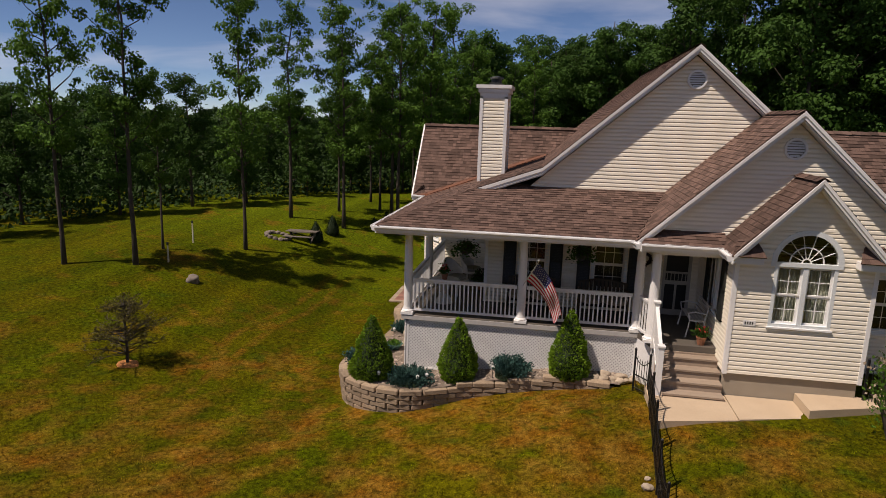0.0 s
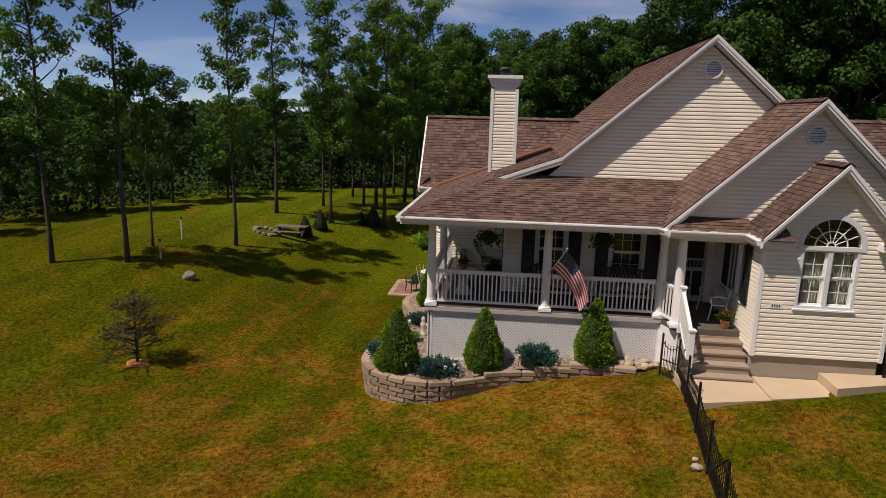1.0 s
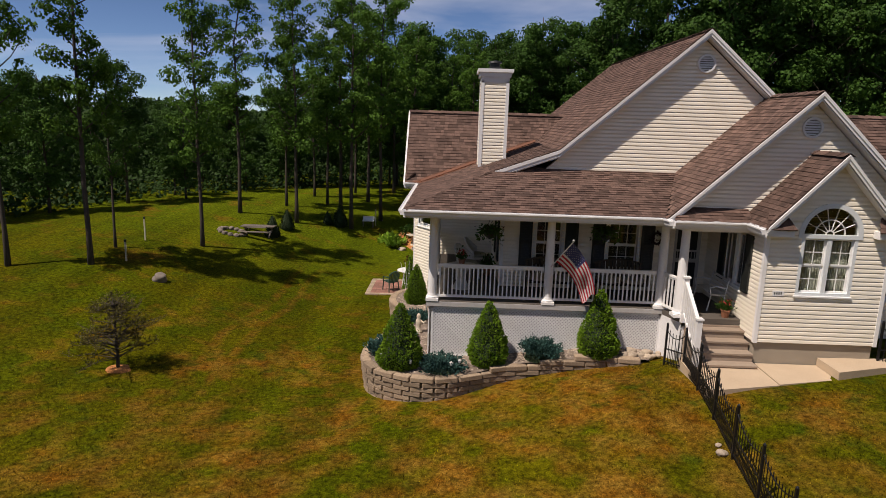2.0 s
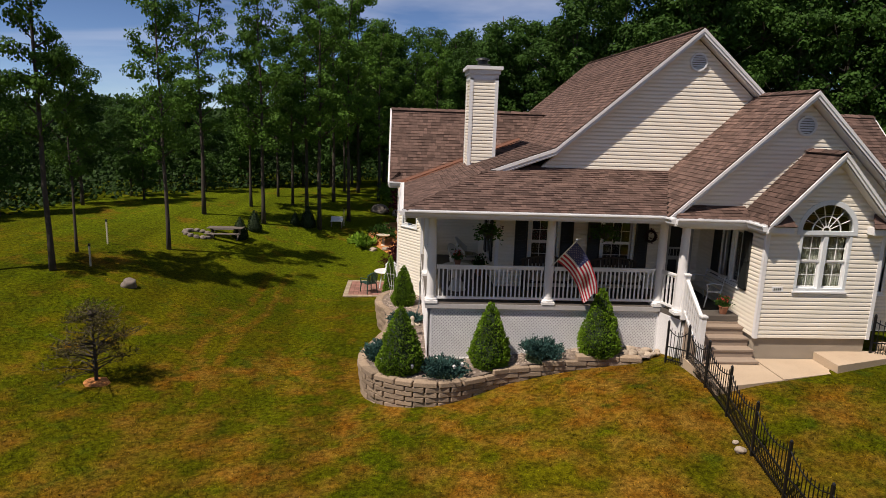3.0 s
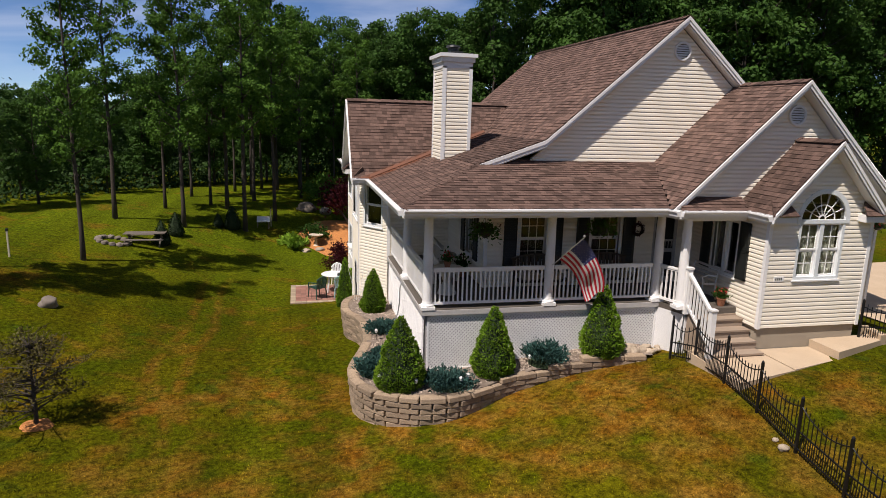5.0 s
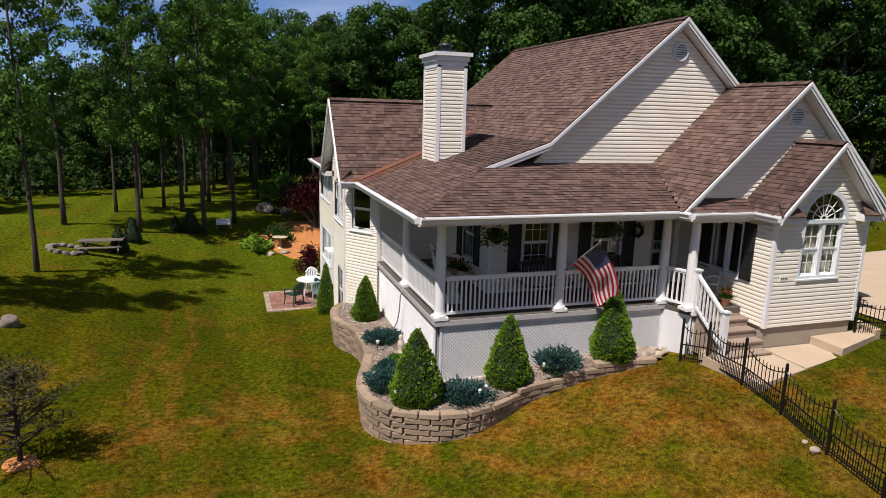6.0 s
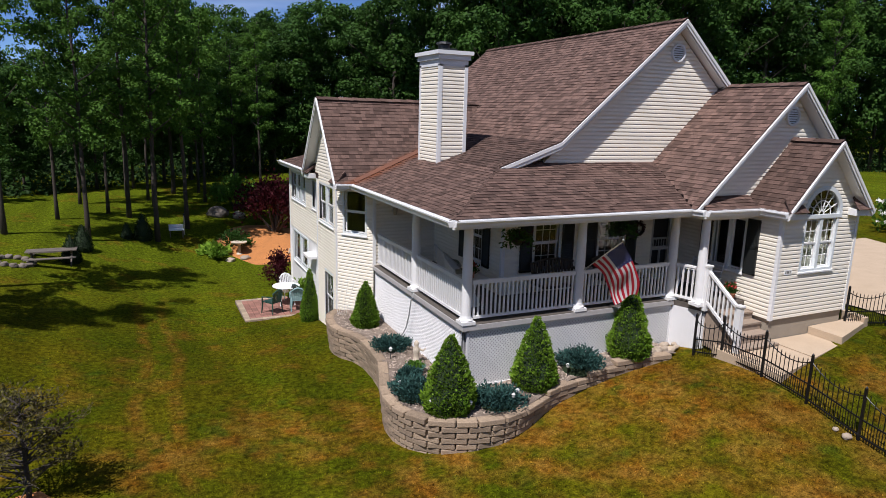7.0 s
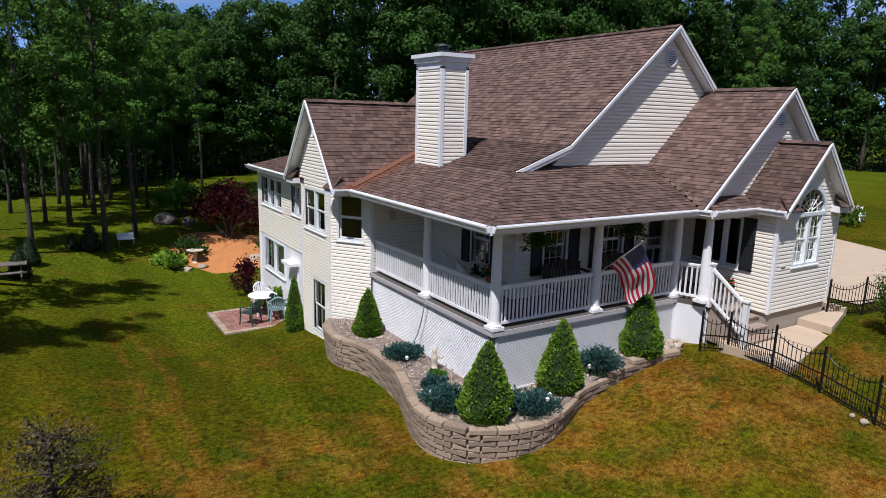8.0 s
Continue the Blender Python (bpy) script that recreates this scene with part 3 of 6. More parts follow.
# corner boards
for x, y, z0, z1 in ((7.55, -1.6, 1.7, 4.4), (10.29, -1.6, 1.7, 4.4), (1.85, 1.7, 2.0, 4.27), (-0.9, 6.9, -0.9, 4.3), (-0.1, 5.8, 1.9, 4.27), (-0.9, 9.2, -0.9, 4.3), (12.79, 0.6, 1.2, 4.3), (-0.6, 15.0, -1.3, 4.3)):
    part("corner_board", Geo().box(x - 0.045, y - 0.045, z0, x + 0.045, y + 0.045, z1), M_WHITE, house)
# ridge caps
for a, b in (((RIDGE_X, 1.47, RIDGE_Z), (RIDGE_X, 12.2, RIDGE_Z)), ((B_X, -0.87, B_Z), (B_X, 1.6, B_Z)), ((C_X, -1.89, C_Z), (C_X, -0.45, C_Z)), ((-1.24, E_Y, E_Z), (xe, E_Y, E_Z)), ((-0.7, -0.7, EAVE), west(1.9, 1.9)), ((8.9, 3.2, 7.0), (13.1, 3.2, 7.0))):
    a, b = Vector(a), Vector(b)
    n_ = max(2, int((b - a).length / 0.22))
    side = (b - a).normalized().cross(Vector((0, 0, 1)))
    ridge = part("ridge_board", Geo().bar(a, b, 0.03, 0.03), M_ROOFBASE, house)
    for i in range(n_):
        p, q = a.lerp(b, i / n_), a.lerp(b, (i + 1.15) / n_)
        k = 0.03 + 0.006 * (i % 2)
        w0, w1 = side * 0.14 + Vector((0, 0, k - 0.085)), side * -0.14 + Vector((0, 0, k - 0.085))
        top, low = Vector((0, 0, k)), Vector((0, 0, -0.012))
        part("ridge_cap", Geo().add([p + w0, p + top, p + w1, q + w0 + low, q + top + low, q + w1 + low], [(0, 1, 4, 3), (1, 2, 5, 4)]), M_SHINGLE, ridge)
def rust_stain(m, a, b):
    """Rust washed from the valley between a and b down over the shingles, thinning out in ragged streaks."""
    nt = m.node_tree
    bsdf = nt.nodes["Principled BSDF"]
    src = bsdf.inputs["Base Color"].links[0].from_socket

    def calc(op, p, q):
        n = nt.nodes.new("ShaderNodeMath")
        n.operation = op
        for k, v in enumerate((p, q)):
            if hasattr(v, "node"):
                nt.links.new(v, n.inputs[k])
            else:
                n.inputs[k].default_value = v
        return n.outputs[0]

    def remap(v, lo, hi, p, q):
        n = nt.nodes.new("ShaderNodeMapRange")
        nt.links.new(v, n.inputs[0])
        for k, x in zip((1, 2, 3, 4), (lo, hi, p, q)):
            n.inputs[k].default_value = x
        return n.outputs[0]

    co = nt.nodes.new("ShaderNodeTexCoord")
    sep = nt.nodes.new("ShaderNodeSeparateXYZ")
    nt.links.new(co.outputs["Object"], sep.inputs[0])
    x, y = sep.outputs[0], sep.outputs[1]
    slope = (b.y - a.y) / (b.x - a.x)
    off = calc("SUBTRACT", calc("ADD", calc("MULTIPLY", x, slope), a.y - slope * a.x), y)
    n = nt.nodes.new("ShaderNodeTexNoise")
    n.inputs["Scale"].default_value, n.inputs["Detail"].default_value = 2.5, 6
    nt.links.new(co.outputs["Object"], n.inputs["Vector"])
    edge = calc("ADD", off, calc("MULTIPLY", calc("SUBTRACT", n.outputs[0], 0.5), 0.9))
    near = calc("MULTIPLY", remap(edge, 0.12, 0.75, 0.85, 0.0), remap(off, -0.12, 0.0, 0.0, 1.0))
    near = calc("MULTIPLY", near, remap(x, b.x - 0.4, b.x, 1.0, 0.0))
    mx = nt.nodes.new("ShaderNodeMix")
    mx.data_type = "RGBA"
    mx.inputs[7].default_value = (0.17, 0.055, 0.022, 1)
    nt.links.new(near, mx.inputs[0])
    nt.links.new(src, mx.inputs[6])
    nt.links.new(mx.outputs[2], bsdf.inputs["Base Color"])


M_RUST = material("rusty_flashing", (0.16, 0.06, 0.03), 0.8, second=(0.10, 0.05, 0.035), scale=4)
va, vb = Vector(west(-0.68, YS)) + Vector((0, 0, 0.03)), Vector(west(XK, valley_y(XK))) + Vector((0, 0, 0.03))
rust_stain(M_SHINGLE, va, vb)
part("valley_flashing", Geo().prism([va + Vector((0, -0.16, 0)), va + Vector((0, 0.05, 0.06)), vb + Vector((0, 0.05, 0.06)), vb + Vector((0, -0.16, 0))], (0, 0, 0.004)), M_RUST, house, "rust-stained metal valley flashing")

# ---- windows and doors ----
# near-black paint stands for the dark of unlit rooms
M_ROOM_SHADE = material("unlit_room_shade", (0.02, 0.02, 0.022), 0.6, bump=0)
M_CURTAIN = material("curtain", (0.34, 0.34, 0.29), 0.9, second=(0.22, 0.22, 0.19), scale=4, fine=30)
M_CASING = material("window_casing", (0.70, 0.74, 0.74), 0.4, second=(0.6, 0.63, 0.63), scale=2, bump=0.03)


class Face:
    """A wall's own axes: across, out and up."""

    def __init__(self, o, u):
        self.u = Vector((u[0], u[1], 0)).normalized()
        self.n = Vector((self.u.y, -self.u.x, 0))
        self.o = Vector((o[0], o[1], 0))

    def p(self, a, z, d=0.0):
        return self.o + self.u * a + self.n * d + Vector((0, 0, z))

    def slab(self, g, a0, z0, a1, z1, d0, d1):
        return g.prism([self.p(a0, z0, d0), self.p(a1, z0, d0), self.p(a1, z1, d0), self.p(a0, z1, d0)], self.n * (d1 - d0))


def window(face, a0, a1, z0, z1, cols=3, rows=2, shutters=False, sill=True, curtain=False, units=1, hung=True):
    """Casing, sill, hung sashes with glazing bars, panes and, where there are any, shutters."""
    g = Geo()
    t = 0.07
    for b in ((a0 - t, z1, a1 + t, z1 + t), (a0 - t, z0 - t, a1 + t, z0), (a0 - t, z0, a0, z1), (a1, z0, a1 + t, z1)):
        face.slab(g, *b, -0.05, 0.035)
    w = part("window", g, M_CASING, house)
    if sill:
        part("sill", face.slab(Geo(), a0 - t - 0.03, z0 - t - 0.035, a1 + t + 0.03, z0 - t, -0.02, 0.07), M_WHITE, w)
    wide = (a1 - a0) / units
    for k in range(units):
        b0, b1 = a0 + k * wide, a0 + (k + 1) * wide
        if k:
            part("mullion", face.slab(Geo(), b0 - 0.05, z0, b0 + 0.05, z1, -0.05, 0.03), M_CASING, w)
            b0 += 0.05
        if k < units - 1:
            b1 -= 0.05
        zm = (z0 + z1) / 2
        for lo, hi, d in (((z0, zm, -0.055), (zm, z1, -0.03)) if hung else ((z0, z1, -0.04),)):
            g = Geo()
            f = 0.04
            for q in ((b0, lo, b1, lo + f), (b0, hi - f, b1, hi), (b0, lo + f, b0 + f, hi - f), (b1 - f, lo + f, b1, hi - f)):
                face.slab(g, *q, d - 0.02, d + 0.015)
            sash = part("sash", g, M_WHITE, w)
            pane = part("pane", face.slab(Geo(), b0 + f, lo + f, b1 - f, hi - f, d - 0.006, d), M_GLASS, w)
            pane.visible_shadow = not curtain
            if cols:
                g = Geo()
                for i in range(1, cols):
                    x = b0 + f + (b1 - b0 - 2 * f) * i / cols
                    face.slab(g, x - 0.008, lo + f, x + 0.008, hi - f, d + 0.001, d + 0.01)
                for i in range(1, rows):
                    z = lo + f + (hi - lo - 2 * f) * i / rows
                    face.slab(g, b0 + f, z - 0.008, b1 - f, z + 0.008, d + 0.001, d + 0.0102)
                part("muntin_grid", g, M_WHITE, w)
    # added black box behind the panes gives the room's darkness
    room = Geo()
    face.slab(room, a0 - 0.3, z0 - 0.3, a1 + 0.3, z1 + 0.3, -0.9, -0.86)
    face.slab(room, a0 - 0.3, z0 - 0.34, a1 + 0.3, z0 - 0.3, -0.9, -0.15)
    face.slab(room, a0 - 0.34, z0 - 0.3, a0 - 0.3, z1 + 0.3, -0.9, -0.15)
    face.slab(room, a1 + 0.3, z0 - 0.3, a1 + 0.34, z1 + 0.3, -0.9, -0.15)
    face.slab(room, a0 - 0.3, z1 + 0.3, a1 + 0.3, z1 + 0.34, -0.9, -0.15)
    part("room_shade", room, M_ROOM_SHADE, w)
    if curtain:
        g = Geo()
        n = 60
        for s0, s1 in ((a0, a0 + (a1 - a0) * 0.98),):
            pts = [(s0 + (s1 - s0) * i / n, -0.14 + 0.02 * math.sin(i * 1.9)) for i in range(n + 1)]
            for (x, d), (x2, d2) in zip(pts[:-1], pts[1:]):
                g.add([face.p(x, z0, d), face.p(x2, z0, d2), face.p(x2, z0 + (z1 - z0) * 0.94, d2), face.p(x, z0 + (z1 - z0) * 0.94, d)], [(0, 1, 2, 3)])
        part("curtain", g, M_CURTAIN, w, "pale gathered curtain")
    if shutters:
        for s0 in (a0 - t - 0.38, a1 + t + 0.03):
            g = Geo()
            for q in ((s0, z0 - 0.05, s0 + 0.05, z1 + 0.05), (s0 + 0.3, z0 - 0.05, s0 + 0.35, z1 + 0.05), (s0, z1, s0 + 0.35, z1 + 0.05), (s0, z0 - 0.05, s0 + 0.35, z0), (s0, (z0 + z1) / 2 - 0.03, s0 + 0.35, (z0 + z1) / 2 + 0.03)):
                face.slab(g, *q, 0.0, 0.075)
            face.slab(g, s0 + 0.05, z0, s0 + 0.3, z1, 0.0, 0.046)
            sh = part("shutter", g, M_DARK, w, "dark louvred shutter")
            g = Geo()
            z = z0 + 0.02
            while z < z1:
                g.prism([face.p(s0 + 0.05, z, 0.062), face.p(s0 + 0.3, z, 0.062), face.p(s0 + 0.3, z + 0.04, 0.048), face.p(s0 + 0.05, z + 0.04, 0.048)], face.n * 0.006)
                z += 0.045
            part("louvres", g, M_DARK, sh)
    return w


F_FRONT = Face((1.85, 1.7), (1, 0))
window(F_FRONT, 0.93, 1.65, 2.6, 3.95, shutters=True)
window(F_FRONT, 2.95, 3.75, 2.6, 3.95, shutters=True)
F_PW = Face((1.85, 5.8), (0, -1))
window(F_PW, 2.25, 3.05, 2.6, 3.95, shutters=True)
F_CHAM = Face((-0.9, 6.9), (0.8, -1.1))
window(F_CHAM, 0.3, 1.05, 2.9, 4.15, cols=0)
F_WEST = Face((-0.9, 9.2), (0, -1))
window(F_WEST, 0.32, 1.92, 2.95, 4.12, cols=0, units=2)
window(F_WEST, 0.96, 1.88, -0.28, 1.34, cols=2, rows=1, sill=False)
F_NW = Face((-0.6, 15.0), (0, -1))
window(F_NW, 0.45, 2.8, 2.97, 3.98, cols=0, units=3)
window(F_NW, 3.93, 4.73, 3.03, 3.99, cols=0, units=2)
window(F_NW, 0.66, 2.97, 0.45, 1.6, cols=0, units=2, hung=False)
F_BAY = Face((7.55, -1.6), (1, 0))
window(F_BAY, 0.82, 1.93, 2.93, 4.18, cols=2, rows=2, units=2, curtain=True)
F_BW = Face((7.55, 1.7), (0, -1))
window(F_BW, 1.4, 2.3, 2.75, 4.05, cols=0, units=2, shutters=True, hung=False)
window(Face((10.29, 0.6), (1, 0)), 1.0, 1.9, 2.3, 3.6)

# half-round fan light over the bay window
CXB, CZB, RB = 1.375, 4.28, 0.62


def arc(face, g, r0, r1, d0, d1, a0=0.0, a1=math.pi, n=28):
    for i in range(n):
        t0, t1 = a0 + (a1 - a0) * i / n, a0 + (a1 - a0) * (i + 1) / n
        q = [face.p(CXB + r * math.cos(t), CZB + r * math.sin(t), d0) for r, t in ((r0, t0), (r1, t0), (r1, t1), (r0, t1))]
        g.prism(q, face.n * (d1 - d0))
    return g


g = arc(F_BAY, Geo(), RB - 0.02, RB + 0.09, -0.03, 0.045)
F_BAY.slab(g, CXB - RB - 0.09, CZB - 0.09, CXB + RB + 0.09, CZB, -0.03, 0.047)
fan = part("fan_light", g, M_CASING, house, "half-round fan window with radiating bars")
pts = [F_BAY.p(CXB + (RB - 0.02) * math.cos(math.pi * i / 24), CZB + (RB - 0.02) * math.sin(math.pi * i / 24), -0.03) for i in range(25)]
pane = part("pane", Geo().prism(pts, F_BAY.n * 0.006), M_GLASS, fan)
pane.visible_shadow = False
g = arc(F_BAY, Geo(), RB * 0.52, RB * 0.56, -0.022, -0.008, n=20)
arc(F_BAY, g, RB * 0.12, RB * 0.17, -0.022, -0.009, n=10)
for k in range(1, 7):
    t = math.pi * k / 7
    g.bar(F_BAY.p(CXB + 0.1 * math.cos(t), CZB + 0.1 * math.sin(t), -0.015), F_BAY.p(CXB + RB * math.cos(t), CZB + RB * math.sin(t), -0.015), 0.013, 0.02, up=F_BAY.n)
part("fan_tracery", g, M_WHITE, fan)
# black sheet in place of the unlit room behind the fan
part("room_shade", F_BAY.slab(Geo(), 0.5, 4.2, 2.25, 5.1, -0.9, -0.86), M_ROOM_SHADE, fan)


# dark tone painted for the shade in the gaps of the vents
M_VENTSHADE = material("vent_shade", (0.2, 0.18, 0.15), 0.8)


def louvre(face, a, z, r):
    """A round gable vent with sloping slats."""
    n = 28
    g = Geo()
    for i in range(n):
        t0, t1 = 2 * math.pi * i / n, 2 * math.pi * (i + 1) / n
        q = [face.p(a + k * math.cos(t), z + k * math.sin(t), 0.0) for k, t in ((r * 0.8, t0), (r, t0), (r, t1), (r * 0.8, t1))]
        g.prism(q, face.n * 0.085)
    v = part("gable_vent", g, M_TRIM, house, "round white louvred gable vent")
    # dark disc makes the shaded gaps between the slats
    part("backing", Geo().prism([face.p(a + r * 0.85 * math.cos(2 * math.pi * i / n), z + r * 0.85 * math.sin(2 * math.pi * i / n), 0.0) for i in range(n)], face.n * 0.042), M_VENTSHADE, v)
    for k in range(-3, 4):
        h = k * r * 0.24
        w = math.sqrt(max(0.01, (r * 0.82) ** 2 - h * h))
        part("slat", Geo().prism([face.p(a - w, z + h, 0.07), face.p(a + w, z + h, 0.07), face.p(a + w, z + h + r * 0.16, 0.046), face.p(a - w, z + h + r * 0.16, 0.046)], face.n * 0.006), M_TRIM, v)


louvre(Face((0, 1.78), (1, 0)), 7.0, 8.2, 0.24)
louvre(Face((0, -0.53), (1, 0)), B_X, 6.62, 0.24)
louvre(Face((-0.9, YN), (0, -1)), YN - E_Y, 5.95, 0.17)

# screen door
M_DOOR = material("screen_frame", (0.45, 0.44, 0.41), 0.5)
g = Geo()
for q in ((4.77, 2.0, 4.85, 4.0), (5.42, 2.0, 5.5, 4.0), (4.85, 3.9, 5.42, 4.0), (4.85, 2.0, 5.42, 2.15), (4.85, 2.85, 5.42, 2.95)):
    F_FRONT.slab(g, *q, -0.03, 0.01)
door = part("screen_door", g, M_DOOR, house, "white framed screen door with spindles")
for k in range(6):
    part("spindle", Geo().tube([F_FRONT.p(4.9 + k * 0.095, 2.95, -0.01), F_FRONT.p(4.9 + k * 0.095, 3.15, -0.01)], 0.01, 6), M_DOOR, door)
part("cross_rail", F_FRONT.slab(Geo(), 4.85, 3.15, 5.42, 3.2, -0.03, 0.01), M_DOOR, door)
part("upright", F_FRONT.slab(Geo(), 5.11, 2.15, 5.16, 2.85, -0.03, 0.01), M_DOOR, door)
# opaque sheet for the mesh, painted with the dark of the room behind
part("mesh_panel", F_FRONT.slab(Geo(), 4.8, 2.05, 5.47, 3.95, -0.12, -0.1), M_ROOM_SHADE, door)
# door hood and lamp on the west wall
part("door_hood", F_NW.slab(Geo(), 3.6, 1.2, 4.5, 1.3, 0.0, 0.35), M_WHITE, house)
part("basement_door", F_NW.slab(Geo(), 3.7, -0.9, 4.4, 1.15, 0.0, 0.04), M_WHITE, house)
# number plate with bars in place of figures
plate = part("house_plaque", F_BAY.slab(Geo(), 0.25, 2.84, 0.51, 2.96, 0.016, 0.042), M_WHITE, house, "small white wall plaque")
for k in range(4):
    part("plaque_bar", F_BAY.slab(Geo(), 0.285 + 0.05 * k, 2.87, 0.31 + 0.05 * k, 2.93, 0.042, 0.046), M_DARK, plate)
# chimney cap
part("chimney_cap", Geo().box(CH[0] + 0.2, CH[1] + 0.15, 8.1, CH[2] - 0.2, CH[3] - 0.15, 8.18).lathe([(0.16, 0.08), (0.16, 0.2), (0.22, 0.22), (0.2, 0.27), (0.05, 0.3)], ((CH[0] + CH[2]) / 2, (CH[1] + CH[3]) / 2, 8.1), 14), M_DARK, house)

# ---- entry stair, walk, drive ----
stair = thing("entry_stair", "weathered grey-brown wooden entry steps", "stairs")
for k in range(4):
    y1, z = -0.85 - 0.27 * k, 2.0 - 0.19 * (k + 1) + (0.19 if k < 0 else 0)
    part("tread", Geo().box(6.2, y1 - 0.3, z - 0.04, 7.53, y1 + 0.0, z), M_DECK, stair)
    part("riser", Geo().box(6.22, y1 - 0.272, z - 0.19, 7.53, y1 - 0.25, z - 0.042), M_DECK, stair)
part("riser", Geo().box(6.22, -0.875, 1.815, 7.53, -0.852, 1.855), M_DECK, stair)
part("stringer", Geo().prism([(6.19, -0.86, 1.0), (6.19, -2.0, 1.0), (6.19, -2.0, 1.2), (6.19, -0.86, 1.97)], (0.03, 0, 0)), M_DECK, stair)
rail = thing("stair_railing", "white painted stair handrail with square balusters", "railing")
a, b = Vector((6.12, -0.85, 2.93)), Vector((6.12, -1.88, 2.2))
part("handrail", Geo().bar(a, b, 0.08, 0.06), M_WHITE, rail)
part("bottom_rail", Geo().bar(a - Vector((0, 0, 0.76)), b - Vector((0, 0, 0.76)), 0.05, 0.06), M_WHITE, rail)
part("newel_post", Geo().box(6.06, -1.96, 1.05, 6.18, -1.84, 2.28).box(6.04, -1.98, 2.28, 6.2, -1.82, 2.32), M_WHITE, rail)
part("newel_post", Geo().box(6.06, -0.93, 1.9, 6.18, -0.82, 3.0).box(6.04, -0.95, 3.0, 6.2, -0.8, 3.04), M_WHITE, rail)
for k in range(8):
    p = a.lerp(b, (k + 0.6) / 8.4)
    part("baluster", Geo().box(p.x - 0.018, p.y - 0.018, p.z - 0.75, p.x + 0.018, p.y + 0.018, p.z - 0.02), M_WHITE, rail)
g = Geo().prism([(5.9, -3.28, 0.75), (7.6, -2.85, 0.75), (7.6, -1.55, 0.75), (6.2, -1.2, 0.75), (5.92, -1.4, 0.75)], (0, 0, 0.42))
walkway = tagged(part("walkway", g, M_CONCRETE), "pale tan concrete front walk", "path", kind="structure")
part("walkway_slab", Geo().prism([(7.615, -2.85, 0.75), (9.04, -2.47, 0.75), (9.04, -1.6, 0.75), (7.615, -1.6, 0.75)], (0, 0, 0.44)), M_CONCRETE, walkway)
part("raised_slab", Geo().prism([(9.05, -2.5, 0.75), (10.75, -1.95, 0.75), (10.9, -1.5, 0.75), (9.05, -1.6, 0.75)], (0, 0, 0.63)), M_CONCRETE, walkway)
part("kerb_slab", Geo().prism([(10.76, -1.94, 0.75), (11.0, -1.9, 0.75), (11.1, -1.2, 0.75), (10.91, -1.2, 0.75)], (0, 0, 0.75)), M_CONCRETE, walkway)
g = Geo()
n1, n2 = 16, 14
c00, c10, c11, c01 = (12.3, -1.6), (20.5, -2.4), (25, 7.0), (13.4, 7.0)
for j in range(n2 + 1):
    for i in range(n1 + 1):
        fx, fy = i / n1, j / n2
        x = (c00[0] * (1 - fx) + c10[0] * fx) * (1 - fy) + (c01[0] * (1 - fx) + c11[0] * fx) * fy
        y = (c00[1] * (1 - fx) + c10[1] * fx) * (1 - fy) + (c01[1] * (1 - fx) + c11[1] * fx) * fy
        g.v.append((x, y, gz(x, y) + 0.05))
g.f = [(j * (n1 + 1) + i, j * (n1 + 1) + i + 1, (j + 1) * (n1 + 1) + i + 1, (j + 1) * (n1 + 1) + i) for j in range(n2) for i in range(n1)]
tagged(part("driveway", g, M_CONCRETE), "wide pale concrete driveway", "driveway", kind="structure")

# ---- black steel fence ----
fence = thing("fence", "black steel garden fence with dipped picket tops", "fence")


def fence_run(posts, height=0.95):
    for (x, y) in posts:
        z = gz(x, y)
        part("post", Geo().box(x - 0.022, y - 0.022, z - 0.2, x + 0.022, y + 0.022, z + height + 0.07).lathe([(0.026, 0), (0.03, 0.02), (0.02, 0.04), (0.002, 0.06)], (x, y, z + height + 0.07), 8), M_IRON, fence)
    for (xa, ya), (xb, yb) in zip(posts[:-1], posts[1:]):
        A, B = Vector((xa, ya, gz(xa, ya))), Vector((xb, yb, gz(xb, yb)))
        L = (B - A).length
        n = max(4, int(L / 0.1))
        for h in (0.1, 0.42):
            part("rail", Geo().bar(A + Vector((0, 0, h)), B + Vector((0, 0, h)), 0.018, 0.028), M_IRON, fence)
        dip = lambda t: height - 0.17 * (1 - (2 * t - 1) ** 2)
        part("top_rail", Geo().tube([A.lerp(B, i / 10) + Vector((0, 0, dip(i / 10) - 0.06)) for i in range(11)], 0.012, 6), M_IRON, fence)
        for i in range(1, n):
            p = A.lerp(B, i / n)
            t = dip(i / n)
            part("picket", Geo().box(p.x - 0.0065, p.y - 0.0065, p.z + 0.04, p.x + 0.0065, p.y + 0.0065, p.z + t).lathe([(0.0065, 0), (0.012, 0.012), (0.001, 0.05)], (p.x, p.y, p.z + t), 5), M_IRON, fence)
            if i < n - 1:
                q = A.lerp(B, (i + 0.5) / n)
                part("picket", Geo().box(q.x - 0.005, q.y - 0.005, q.z + 0.04, q.x + 0.005, q.y + 0.005, q.z + 0.42), M_IRON, fence)


fence_run([(5.72, -1.05), (5.96, -1.65), (5.86, -2.85), (5.77, -4.0), (5.69, -5.15), (5.63, -6.3), (5.57, -7.45), (5.51, -8.6)])
fence_run([(10.4, -1.66), (11.45, -2.1), (12.75, -2.3), (14.0, -2.5)], 1.0)


